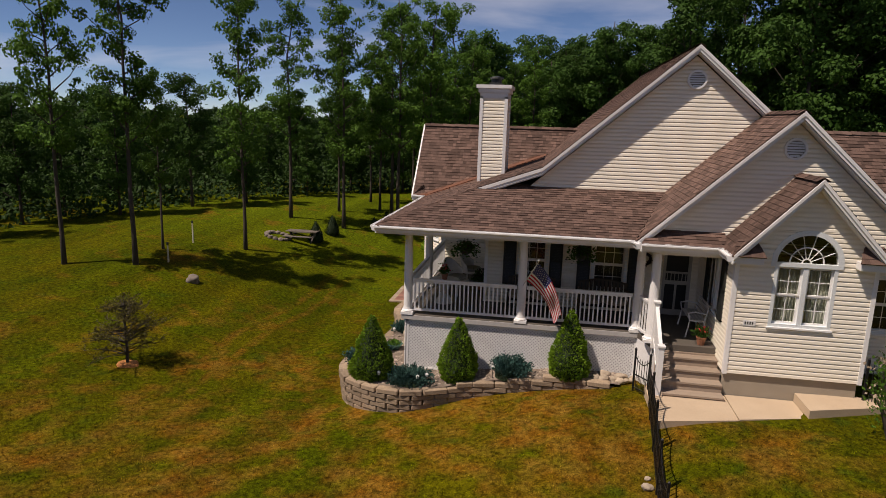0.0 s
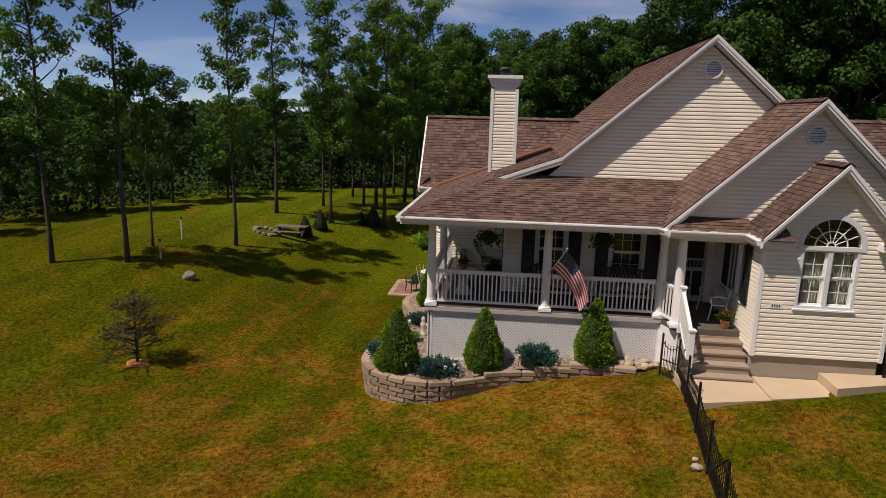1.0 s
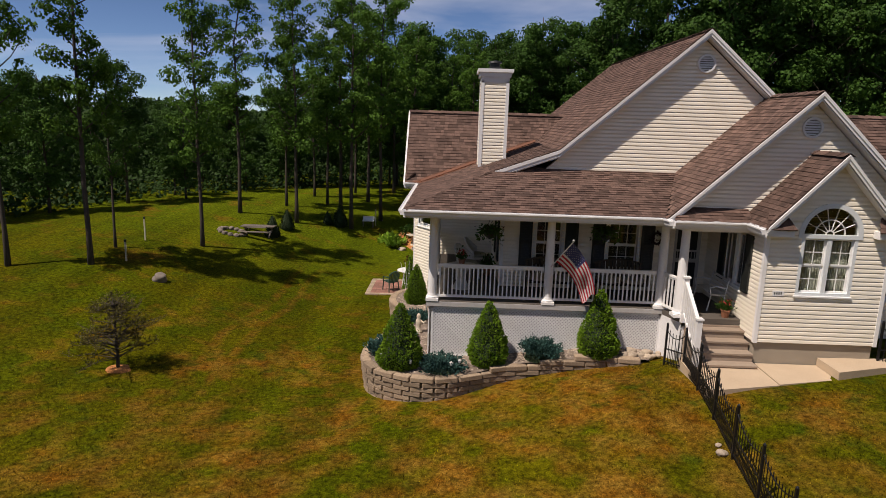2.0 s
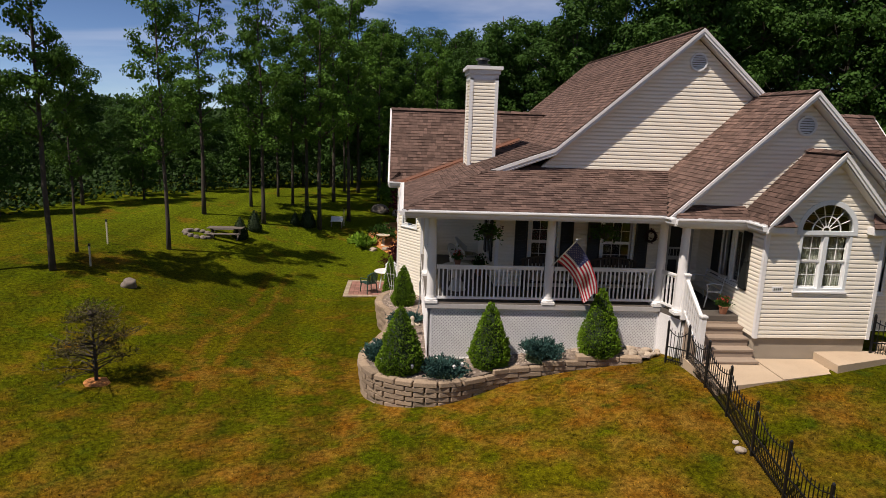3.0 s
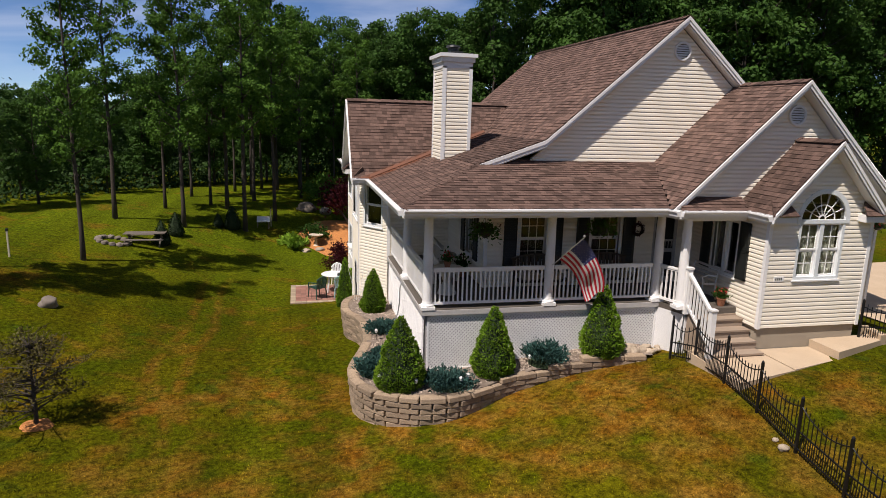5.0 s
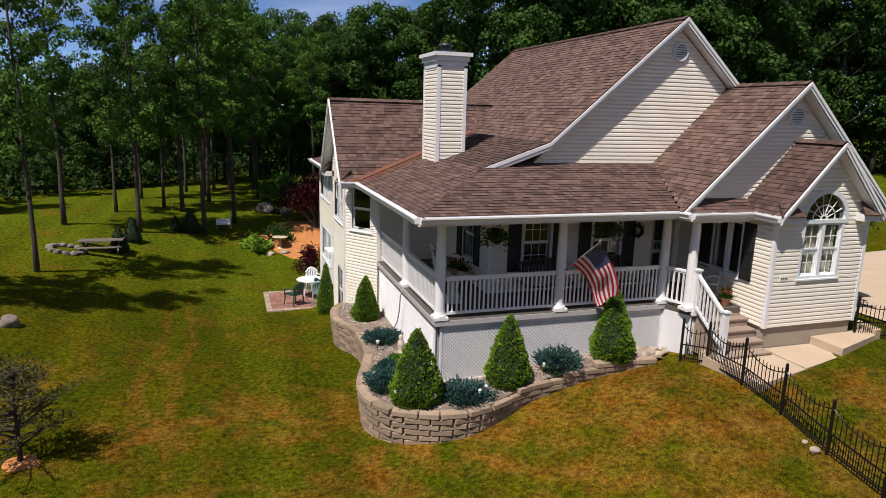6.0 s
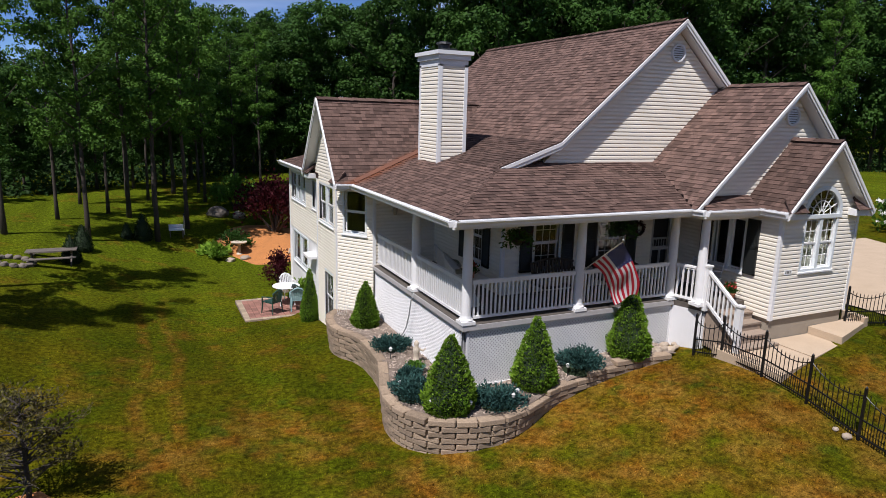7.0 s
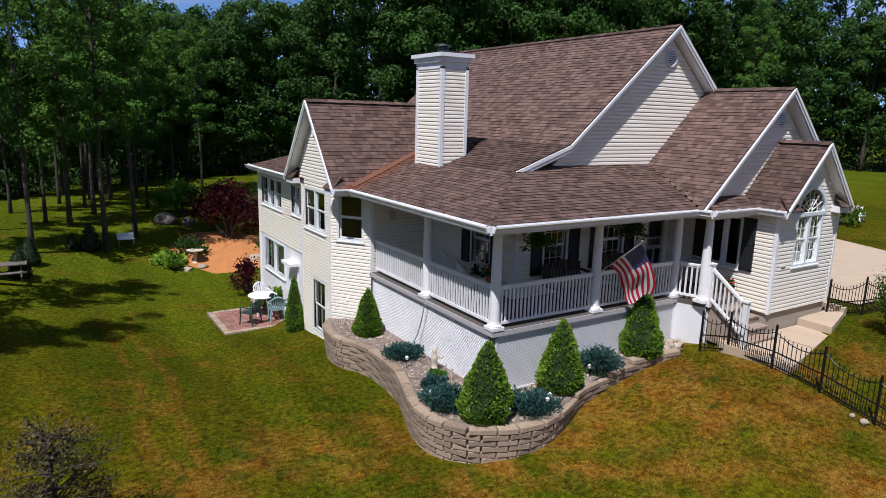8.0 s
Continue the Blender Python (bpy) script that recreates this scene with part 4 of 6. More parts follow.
# ---- stones ----
def stone(name, x, y, z, r, mat, label, seed, flat=0.7, parent=None, group=""):
    bm = bmesh.new()
    bmesh.ops.create_icosphere(bm, subdivisions=3, radius=1)
    off = Vector((seed * 3.1, seed * 1.7, seed))
    for v in bm.verts:
        k = 1 + 0.35 * noise.noise(v.co * 1.3 + off) + 0.12 * noise.noise(v.co * 4 + off)
        v.co = Vector((v.co.x * k * r, v.co.y * k * r * 0.85, v.co.z * k * r * flat))
    me = bpy.data.meshes.new(name)
    bm.to_mesh(me)
    bm.free()
    ob = part(name, me, mat, parent, smooth=True)
    ob.location = (x, y, z)
    return tagged(ob, label, "rock", group)


M_STONE = material("fieldstone", (0.2, 0.165, 0.13), 0.9, second=(0.12, 0.1, 0.085), scale=5, fine=40, bump=0.6, per_object=0.2)
M_PALE = material("pale_stone", (0.38, 0.31, 0.23), 0.9, second=(0.26, 0.2, 0.15), scale=6, fine=40, bump=0.5, per_object=0.25)
stone("boulder", -10.24, 6.8, gz(-10.24, 6.8) + 0.11, 0.25, M_STONE, "grey-brown boulder lying on the lawn", 1, 0.85)
stone("rock", 5.56, -5.02, gz(5.56, -5.02) + 0.03, 0.1, M_PALE, "pale stone at the foot of the fence", 2)
stone("rock", 5.58, -4.78, gz(5.58, -4.78) + 0.02, 0.06, M_PALE, "small pale stone at the foot of the fence", 3)
random.seed(5)
for k in range(13):
    x, y = 4.9 + random.random() * 0.95, -0.6 + random.random() * 0.4
    stone("rock", x, y, 0.86 + 0.03 * random.random(), 0.07 + 0.06 * random.random(), M_PALE, "tan fieldstone heaped beside the porch skirt", 10 + k, 0.7, group="porch rocks")

# ---- retaining wall and bed ----
WALL_LINE = [(-0.98, 6.6), (-1.38, 6.1), (-1.5, 5.0), (-1.1, 4.0), (-1.13, 2.2), (-1.6, 0.7), (-1.7, -0.15), (-1.4, -0.92), (-0.9, -1.28), (-0.15, -1.52), (0.5, -1.46), (1.1, -1.2), (1.9, -0.88), (3.2, -0.7), (4.4, -0.7), (5.5, -0.8)]


def smooth_line(pts, step):
    out = []
    P = [Vector(pts[0]), *[Vector(p) for p in pts], Vector(pts[-1])]
    for i in range(1, len(P) - 2):
        for k in range(40):
            t = k / 40
            a, b, c, d = P[i - 1], P[i], P[i + 1], P[i + 2]
            out.append(0.5 * ((2 * b) + (c - a) * t + (2 * a - 5 * b + 4 * c - d) * t * t + (3 * b - a - 3 * c + d) * t ** 3))
    out.append(P[-1])
    even, carry = [out[0]], 0.0
    for p, q in zip(out[:-1], out[1:]):
        carry += (q - p).length
        if carry >= step:
            even.append(q)
            carry = 0
    return even


BLOCK, COURSE = 0.36, 0.128
line = smooth_line(WALL_LINE, 0.02)


def wall_top(x, y):
    return 0.56 + max(0.0, min(1.0, (x - 0.8) / 3.4)) * 0.36


ret = tagged(new("retaining_wall"), "curved tan concrete-block garden retaining wall", "retaining wall", kind="structure")
random.seed(9)
BLOCKS = []
for k in range(3):
    bm = bmesh.new()
    bmesh.ops.create_cube(bm, size=1)
    bmesh.ops.scale(bm, vec=(BLOCK - 0.012, 0.24, COURSE - 0.008), verts=bm.verts)
    bmesh.ops.bevel(bm, geom=bm.edges[:], offset=0.014, segments=1, affect="EDGES")
    for v in bm.verts:
        if v.co.y < 0:
            v.co.y -= 0.008 * random.random() + 0.012 * (abs(v.co.x) < 0.12)
    me = bpy.data.meshes.new("block")
    bm.to_mesh(me)
    bm.free()
    me.materials.append(M_BLOCK)
    BLOCKS.append(me)
per = int(BLOCK / 0.02)
for lev in range(-8, 9):
    i = (per // 2) * (lev % 2)
    while i + per < len(line):
        p, q = line[i], line[i + per]
        m = (p + q) / 2
        top = int(round((wall_top(m.x, m.y) - 0.04) / COURSE))
        z = COURSE * (lev - 0.5)
        if lev <= top and z + COURSE > gz(m.x, m.y) - 0.1:
            d = (q - p).normalized()
            n = Vector((d.y, -d.x))
            c = top - lev
            b = part("block" if c else "cap_block", BLOCKS[(i + lev) % 3], M_BLOCK, ret)
            b.matrix_basis = pose(m.x - n.x * (0.015 * c), m.y - n.y * 0.015 * c, z, 0, 0, math.degrees(math.atan2(d.y, d.x)) + random.uniform(-1, 1))
            b.scale = ((q - p).length / BLOCK, 1.0, 1.0)
        i += per
# the outer face is on the right of the line going from north to south, so the bed lies on its left
M_SOIL = material("bed_gravel", (0.24, 0.19, 0.15), 0.95, second=(0.10, 0.07, 0.05), scale=5, mix=0.9, fine=60, fine_amount=0.5, bump=1.0)
g = Geo()
rows_ = line[::6]
for p in rows_:
    zt = wall_top(p.x, p.y) - 0.07
    hx, hy = (0.0, min(max(p.y, 0.0), 5.75)) if p.y > 0 and p.x < 0 else (max(p.x, 0.0), 0.0)
    for t in (0, 0.33, 0.66, 1.0):
        x, y = p.x * (1 - t) + hx * t, p.y * (1 - t) + hy * t
        g.v.append((x, y, zt + 0.03 * t + 0.03 * noise.noise((x * 3, y * 3, 0))))
g.f = [(i * 4 + k, i * 4 + k + 1, i * 4 + k + 5, i * 4 + k + 4) for i in range(len(rows_) - 1) for k in range(3)]
tagged(part("planting_bed", g, M_SOIL, smooth=True), "gravelly planting bed inside the block wall", "garden bed", kind="structure")


def scatter_stuff(name, mat, label, category, spots, size, seed):
    """Many small pebbles or chips in one mesh."""
    rng = random.Random(seed)
    g = Geo()
    for x, y, z in spots:
        r = size * rng.uniform(0.5, 1.4)
        a = rng.uniform(0, 6.3)
        ca, sa = math.cos(a) * r, math.sin(a) * r
        h = r * rng.uniform(0.5, 0.8)
        g.add([(x + ca, y + sa, z), (x - sa * 0.8, y + ca * 0.8, z + 0.1 * h), (x - ca, y - sa, z), (x + sa * 0.8, y - ca * 0.8, z), (x + ca * 0.2, y, z + h)], [(0, 1, 4), (1, 2, 4), (2, 3, 4), (3, 0, 4)])
    return tagged(part(name, g, mat), label, category, kind="stuff")


rng = random.Random(3)
spots = []
M_PEBBLE = material("pebbles", (0.36, 0.29, 0.23), 0.9, second=(0.22, 0.17, 0.13), scale=9, per_island=0.45, bump=0.2)
for k in range(2600):
    p = line[rng.randrange(len(line))]
    hx, hy = (0.0, min(max(p.y, 0.0), 5.75)) if p.y > 0 and p.x < 0 else (max(p.x, 0.0), 0.0)
    t = rng.uniform(0.12, 0.95)
    x, y = p.x * (1 - t) + hx * t, p.y * (1 - t) + hy * t
    spots.append((x, y, wall_top(p.x, p.y) - 0.07 + 0.03 * t))
scatter_stuff("pebbles", M_PEBBLE, "pale pebbles strewn over the planting bed", "pebbles", spots, 0.035, 4)


# ---- shrubs ----
def leaf_cloud(g, pts, size, rng, up=0.3, long=1.6):
    """A leaf-shaped piece at each (place, outward direction)."""
    for p, o in pts:
        d = Vector((o[0] + rng.gauss(0, 0.5), o[1] + rng.gauss(0, 0.5), o[2] + up + rng.gauss(0, 0.4)))
        d.normalize()
        s = d.cross(Vector((rng.gauss(0, 1), rng.gauss(0, 1), rng.gauss(0, 1)))).normalized()
        r = size * rng.uniform(0.6, 1.4)
        p = Vector(p)
        g.add([p, p + d * r * long * 0.5 + s * r * 0.5, p + d * r * long, p + d * r * long * 0.5 - s * r * 0.5], [(0, 1, 2, 3)])


M_CONE = leaf_material("spruce_needle", (0.19, 0.31, 0.025), (0.1, 0.21, 0.018), 0.4)
# near-black green that paints the shade between a shrub's inner twigs
M_SHADE_CORE = material("shrub_shade_core", (0.018, 0.035, 0.01), 0.95, second=(0.01, 0.02, 0.006), scale=6)
M_JUNIPER = leaf_material("juniper_needle", (0.045, 0.105, 0.088), (0.024, 0.062, 0.055), 0.45)


def cone_mesh(h, r, seed, n=6500):
    rng = random.Random(seed)
    prof = lambda t: r * (0.75 + 0.25 * min(1, t * 6)) * max(0.02, (1 - t ** 1.25)) ** 0.8
    pts = []
    while len(pts) < n:
        t = rng.random() ** 1.35
        if rng.random() > prof(t) / r + 0.1:
            continue
        a = rng.uniform(0, 2 * math.pi)
        lump = 1 + 0.2 * noise.noise((math.cos(a) * 2.2 + seed, math.sin(a) * 2.2, t * h * 2.6)) + 0.1 * noise.noise((math.cos(a) * 6 + seed, math.sin(a) * 6, t * h * 7))
        q = prof(t) * lump * rng.uniform(0.86, 1.02)
        pts.append(((math.cos(a) * q, math.sin(a) * q, t * h), (math.cos(a), math.sin(a), 0.5)))
    g = Geo()
    leaf_cloud(g, pts, 0.036, rng, 0.4)
    # added dark solid stands for the shaded inside of the foliage
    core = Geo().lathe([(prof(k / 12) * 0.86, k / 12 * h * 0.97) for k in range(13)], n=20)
    return g.mesh("foliage"), core.mesh("core")


def cone_shrub(x, y, z, h, r, seed, label):
    t = thing("conical_shrub", label, "shrub", "clipped cones", (x, y, z))
    leaves, core = cone_mesh(h, r, seed)
    part("foliage", leaves, M_CONE, t)
    part("core", core, M_SHADE_CORE, t)
    part("stem", Geo().tube([(0, 0, -0.12), (0, 0, 0.3)], 0.04, 7), M_BARK, t)
    return t


cone_shrub(-0.74, -0.82, 0.49, 1.6, 0.58, 1, "bright green cone-shaped dwarf spruce at the wall's bend")
cone_shrub(1.46, -0.6, 0.56, 1.6, 0.54, 2, "bright green cone-shaped dwarf spruce before the lattice")
cone_shrub(4.22, -0.45, 0.82, 1.7, 0.54, 3, "broad green cone-shaped dwarf spruce beside the flag")
cone_shrub(-0.68, 4.82, 0.46, 1.32, 0.4, 4, "small green cone-shaped dwarf spruce beside the house corner")
cone_shrub(-1.2, 9.35, -0.85, 2.0, 0.33, 6, "tall narrow green arborvitae against the basement wall")


def juniper(x, y, z, r, h, seed, label):
    rng = random.Random(seed)
    t = thing("juniper", label, "shrub", "junipers", (x, y, z))
    pts = []
    for k in range(84):
        a, rad = rng.uniform(0, 6.283), rng.uniform(0.1, 1) ** 0.6 * r
        tip = Vector((math.cos(a) * rad, math.sin(a) * rad, h * (1 - 0.55 * rad / r) * rng.uniform(0.7, 1.1)))
        for j in range(60):
            f = rng.uniform(0.3, 1)
            p = tip * f + Vector((rng.gauss(0, 0.045), rng.gauss(0, 0.045), rng.gauss(0, 0.035)))
            p.z = max(p.z, 0.02)
            pts.append((p, (tip.x / r, tip.y / r, 0.5)))
    g = Geo()
    leaf_cloud(g, pts, 0.032, rng, 0.4, 2.4)
    part("foliage", g, M_JUNIPER, t)
    # low dark solid in place of the shade beneath the sprays
    part("core", Geo().lathe([(r * 0.62, 0), (r * 0.55, h * 0.2), (r * 0.3, h * 0.36), (0.02, h * 0.42)], n=16), M_SHADE_CORE, t)
    return t


juniper(-1.2, -0.02, 0.48, 0.56, 0.48, 1, "blue-green spreading juniper at the wall's west bend")
juniper(0.3, -0.98, 0.48, 0.64, 0.4, 2, "low blue-green spreading juniper before the lattice")
juniper(2.75, -0.45, 0.68, 0.58, 0.62, 3, "upright blue-green juniper between two spruces")
juniper(-0.62, 2.9, 0.48, 0.54, 0.32, 4, "low dark blue-green juniper beside the porch")
juniper(-0.95, 0.85, 0.48, 0.25, 0.3, 5, "small blue-green juniper sprig by the planter")

# garden ornaments
M_CASTSTONE = material("cast_stone", (0.55, 0.47, 0.36), 0.85, second=(0.42, 0.35, 0.26), scale=8, bump=0.3)
g = Geo().lathe([(0.1, 0), (0.11, 0.05), (0.07, 0.07), (0.06, 0.2), (0.085, 0.3), (0.08, 0.38), (0.045, 0.42), (0.06, 0.47), (0.055, 0.53), (0.02, 0.57)], n=14)
g.tube([(0.06, 0, 0.36), (0.16, -0.04, 0.3), (0.2, -0.1, 0.38)], [0.03, 0.025, 0.02], 7)
st = tagged(part("garden_statue", g, M_CASTSTONE, smooth=True), "small tan cast-stone garden statue in the bed", "statue")
st.location = (-0.42, 1.72, 0.51)
M_GREENPOT = material("green_pot", (0.05, 0.12, 0.09), 0.5, second=(0.04, 0.09, 0.07))
t = thing("planter", "dark green oblong planter with low plants", "planter", at=(-0.66, 1.2, 0.52))
part("trough", Geo().lathe([(0.16, 0), (0.24, 0.14), (0.26, 0.15), (0.22, 0.15), (0.16, 0.05)], n=16), M_GREENPOT, t)
g = Geo()
rng = random.Random(8)
leaf_cloud(g, [((rng.gauss(0, 0.1), rng.gauss(0, 0.1), 0.12 + rng.random() * 0.08), (0, 0, 1)) for k in range(220)], 0.04, rng)
tagged(part("plants", g, M_LEAF, t), kind="stuff")
M_LAMP = material("path_light", (0.6, 0.6, 0.58), 0.35)
for x, y in ((-1.4, 0.25), (-1.2, -0.85), (0.55, -1.22), (2.35, -0.6), (-0.45, -1.2), (0.75, -1.05), (-0.9, 2.2)):
    z = wall_top(x, y) - 0.06
    t = thing("path_light", "small white solar path light on a stake", "garden light", "path lights", (x, y, z))
    part("stake", Geo().tube([(0, 0, -0.05), (0, 0, 0.2)], 0.008, 6), M_IRON, t)
    part("lamp_head", Geo().lathe([(0.02, 0.2), (0.035, 0.22), (0.04, 0.27), (0.05, 0.275), (0.01, 0.31)], n=10), M_LAMP, t)
M_WIRE = material("white_wire", (0.7, 0.7, 0.66), 0.5, bump=0)
tr = thing("trellis", "thin white wire trellis against the house corner", "trellis", at=(-1.02, 6.02, 0.45))
for k in range(5):
    f = -0.24 + 0.12 * k
    part("wire", Geo().tube([(f * 0.35, f * -0.25, 0), (f * 0.8, f * -0.6, 0.6), (f * 1.3, f * -0.9, 1.2 - 0.5 * abs(f))], 0.006, 5), M_WIRE, tr)
for h in (0.35, 0.75):
    part("cross_wire", Geo().tube([(-0.2 * (0.5 + h), 0.14 * (0.5 + h), h), (0.2 * (0.5 + h), -0.14 * (0.5 + h), h)], 0.005, 5), M_WIRE, tr)
M_HOSE = material("grey_hose", (0.3, 0.31, 0.3), 0.5)
tagged(part("garden_hose", Geo().tube([(-0.18, 2.55, 1.98), (-0.22, 2.6, 1.8), (-0.2, 2.75, 1.4), (-0.22, 2.9, 1.0), (-0.3, 3.05, 0.7), (-0.5, 3.1, 0.58)], 0.016, 8), M_HOSE, smooth=True), "grey hose hanging down the porch skirt", "hose")

# ---- flag ----
M_FLAGW = material("flag_white", (0.75, 0.73, 0.72), 0.8, bump=0.05)
M_FLAGR = material("flag_red", (0.48, 0.012, 0.03), 0.8, bump=0.05, second=(0.4, 0.01, 0.025))
M_FLAGB = material("flag_blue", (0.015, 0.025, 0.13), 0.8, bump=0.05, second=(0.012, 0.02, 0.1))
M_POLE = material("pole_metal", (0.6, 0.6, 0.58), 0.3, metal=0.7)
flag = thing("flag", "red, white and blue flag hanging from a porch pole", "flag")
fa, fb = Vector((2.98, -0.12, 3.0)), Vector((3.34, -0.95, 3.8))
part("pole", Geo().tube([fa, fb], 0.013, 8).lathe([(0.01, 0), (0.03, 0.02), (0.03, 0.04), (0.008, 0.06)], fb, 10), M_POLE, flag)
HOIST, FLY = 0.92, 1.5
NU, NV = 39, 40


def cloth(u, v):
    """A place on the cloth: u down the hoist from the tip, v along the fly."""
    p = fb.lerp(fa, 0.03 + u * HOIST / (fb - fa).length)
    sway = math.sin(v * 7 + u * 3) * 0.09 * v + math.sin(v * 13 - u * 5) * 0.03 * v
    reach = FLY * (0.62 * v - 0.2 * v * v)
    drop = FLY * (0.55 * v + 0.3 * v * v)
    return p + Vector((reach + 0.1 * u * v, sway, -drop + 0.25 * v * u + 0.05 * math.sin(u * 6) * v))


g = Geo()
g.v = [tuple(cloth(i / NU, j / NV)) for j in range(NV + 1) for i in range(NU + 1)]
g.f = [(j * (NU + 1) + i, j * (NU + 1) + i + 1, (j + 1) * (NU + 1) + i + 1, (j + 1) * (NU + 1) + i) for j in range(NV) for i in range(NU)]
me = g.mesh("cloth")
for m in (M_FLAGR, M_FLAGW, M_FLAGB):
    me.materials.append(m)
for k, f in enumerate(me.polygons):
    j, i = divmod(k, NU)
    stripe = i // 3
    f.material_index = 2 if stripe < 7 and j < NV * 0.42 else stripe % 2
part("cloth", me, M_FLAGR, flag, smooth=True)
g = Geo()
for r_ in range(9):
    for c_ in range(6 if r_ % 2 == 0 else 5):
        u0, v0 = (0.55 + r_ * 0.74) / 13, (0.03 + (c_ + 0.5 * (r_ % 2)) * 0.071)
        n_ = (cloth(u0 + 0.01, v0) - cloth(u0, v0)).cross(cloth(u0, v0 + 0.01) - cloth(u0, v0)).normalized()
        for s_ in (-1, 1):
            star = []
            for k in range(10):
                q, a = (1.0 if k % 2 == 0 else 0.42), math.pi * k / 5
                star.append(cloth(u0 + 0.021 * q * math.cos(a), v0 + 0.0135 * q * math.sin(a)) + n_ * 0.004 * s_)
            g.add(star, [tuple(range(10))])
tagged(part("stars", g, M_FLAGW, flag), kind="stuff")

# ---- patio, mulch bed and what stands there ----
M_PAVER = material("red_paver", (0.27, 0.13, 0.095), 0.9, second=(0.20, 0.10, 0.08), scale=5, per_object=0.25, bump=0.4)
M_PAVERTAN = material("tan_paver", (0.36, 0.28, 0.19), 0.9, second=(0.28, 0.21, 0.15), scale=5, per_object=0.2, bump=0.4)
PATIO_Z = -0.9
patio = tagged(part("patio", Geo().box(-3.2, 10.5, PATIO_Z - 0.3, -0.7, 13.25, PATIO_Z + 0.02), M_SOIL), "small patio of reddish pavers with a tan border", "patio", kind="structure")
PAVE = Geo().box(-0.098, -0.098, 0, 0.098, 0.098, 0.045).mesh("paver")
for i in range(12):
    for j in range(13):
        edge = i == 0 or j in (0, 12)
        p = part("paver", Geo().box(-0.098, -0.098, 0, 0.098, 0.098, 0.05).mesh("paver") if edge else PAVE, M_PAVERTAN if edge else M_PAVER, patio)
        p.location = (-3.1 + 0.205 * i, 10.62 + 0.205 * j, PATIO_Z + 0.01)
M_MULCH = material("wood_mulch", (0.5, 0.2, 0.055), 0.95, second=(0.3, 0.12, 0.04), scale=3, fine=40, fine_amount=0.5, bump=1.0)


def blob_sheet(cx, cy, rx, ry, lift, seed):
    """An uneven round patch that lies on the ground."""
    g = Geo()
    n, m = 40, 8
    for k in range(m + 1):
        for i in range(n):
            a = 2 * math.pi * i / n
            r = (k / m) * (1 + 0.18 * noise.noise((math.cos(a) * 1.4, math.sin(a) * 1.4, seed)))
            x, y = cx + math.cos(a) * r * rx, cy + math.sin(a) * r * ry
            g.v.append((x, y, gz(x, y) + lift * (1 - (k / m) ** 3) + 0.02 - 0.05 * (k == m)))
    g.f = [(k * n + i, k * n + (i + 1) % n, (k + 1) * n + (i + 1) % n, (k + 1) * n + i) for k in range(m) for i in range(n)]
    return g


tagged(part("mulch_bed", blob_sheet(0.2, 22.6, 3.2, 3.0, 0.12, 2.0), M_MULCH, smooth=True), "island bed of orange wood mulch", "garden bed", kind="structure")
tagged(part("mulch_ring", blob_sheet(-8.25, -0.1, 0.32, 0.3, 0.05, 4.0), M_MULCH, smooth=True), "ring of orange mulch round the young tree", "mulch", kind="structure")
M_MAROON = leaf_material("maroon_leaf", (0.07, 0.012, 0.016), (0.03, 0.008, 0.012), 0.5)
M_LIME = leaf_material("lime_leaf", (0.22, 0.34, 0.03), (0.10, 0.2, 0.03), 0.4)
M_FLOWER = material("white_blossom", (0.75, 0.74, 0.68), 0.8, bump=0)
M_REDFLOWER = material("red_blossom", (0.6, 0.03, 0.04), 0.7, bump=0)


def bush(x, y, r, h, seed, mat, label, leaf=0.07, n=1500, lift=0.0, z=None, blossom=None, name="shrub"):
    rng = random.Random(seed)
    z = gz(x, y) if z is None else z
    t = thing(name, label, "shrub", at=(x, y, z))
    g, w = Geo(), Geo()
    pts, tips = [], []
    for k in range(26):
        a, e = rng.uniform(0, 6.283), rng.uniform(0.15, 1.5)
        tip = Vector((math.cos(a) * math.cos(e) * r, math.sin(a) * math.cos(e) * r, lift + (0.15 + 0.85 * math.sin(e)) * (h - lift) * rng.uniform(0.8, 1.05)))
        tips.append(tip)
        if k < 12:
            w.tube([(0, 0, -0.05), tip * 0.5 + Vector((0, 0, 0.1 * h)), tip * 0.92], [0.03 * h, 0.018 * h, 0.006 * h], 5)
        for j in range(n // 26):
            p = tip * rng.uniform(0.6, 1.02) + Vector((rng.gauss(0, 0.12 * r), rng.gauss(0, 0.12 * r), rng.gauss(0, 0.1 * h)))
            p.z = max(p.z, 0.03)
            pts.append((p, (p.x / r, p.y / r, 0.4)))
    leaf_cloud(g, pts, leaf, rng)
    part("foliage", g, mat, t)
    part("branch_frame", w, M_BARK, t)
    if blossom:
        g = Geo()
        leaf_cloud(g, [(tip * 1.04 + Vector((rng.gauss(0, 0.06), rng.gauss(0, 0.06), rng.gauss(0, 0.06))), (0, 0, 1)) for tip in tips for j in range(5)], leaf * 1.1, rng)
        part("blossom", g, blossom, t)
    return t


bush(-1.0, 15.9, 0.9, 1.4, 1, M_MAROON, "dark maroon barberry shrub beside the basement wall", 0.06, 2200)
bush(0.4, 24.3, 2.1, 2.9, 2, M_MAROON, "broad dark maroon-leaved tree in the mulch bed", 0.11, 4200, 0.9, name="purple_tree")
bush(-1.0, 29.5, 1.5, 1.9, 3, M_LEAF, "rounded bright green shrub behind the mulch bed", 0.12, 2000)
bush(2.6, 27.5, 1.6, 2.0, 4, M_LEAF_DARK, "dark green shrub behind the mulch bed", 0.12, 1800)
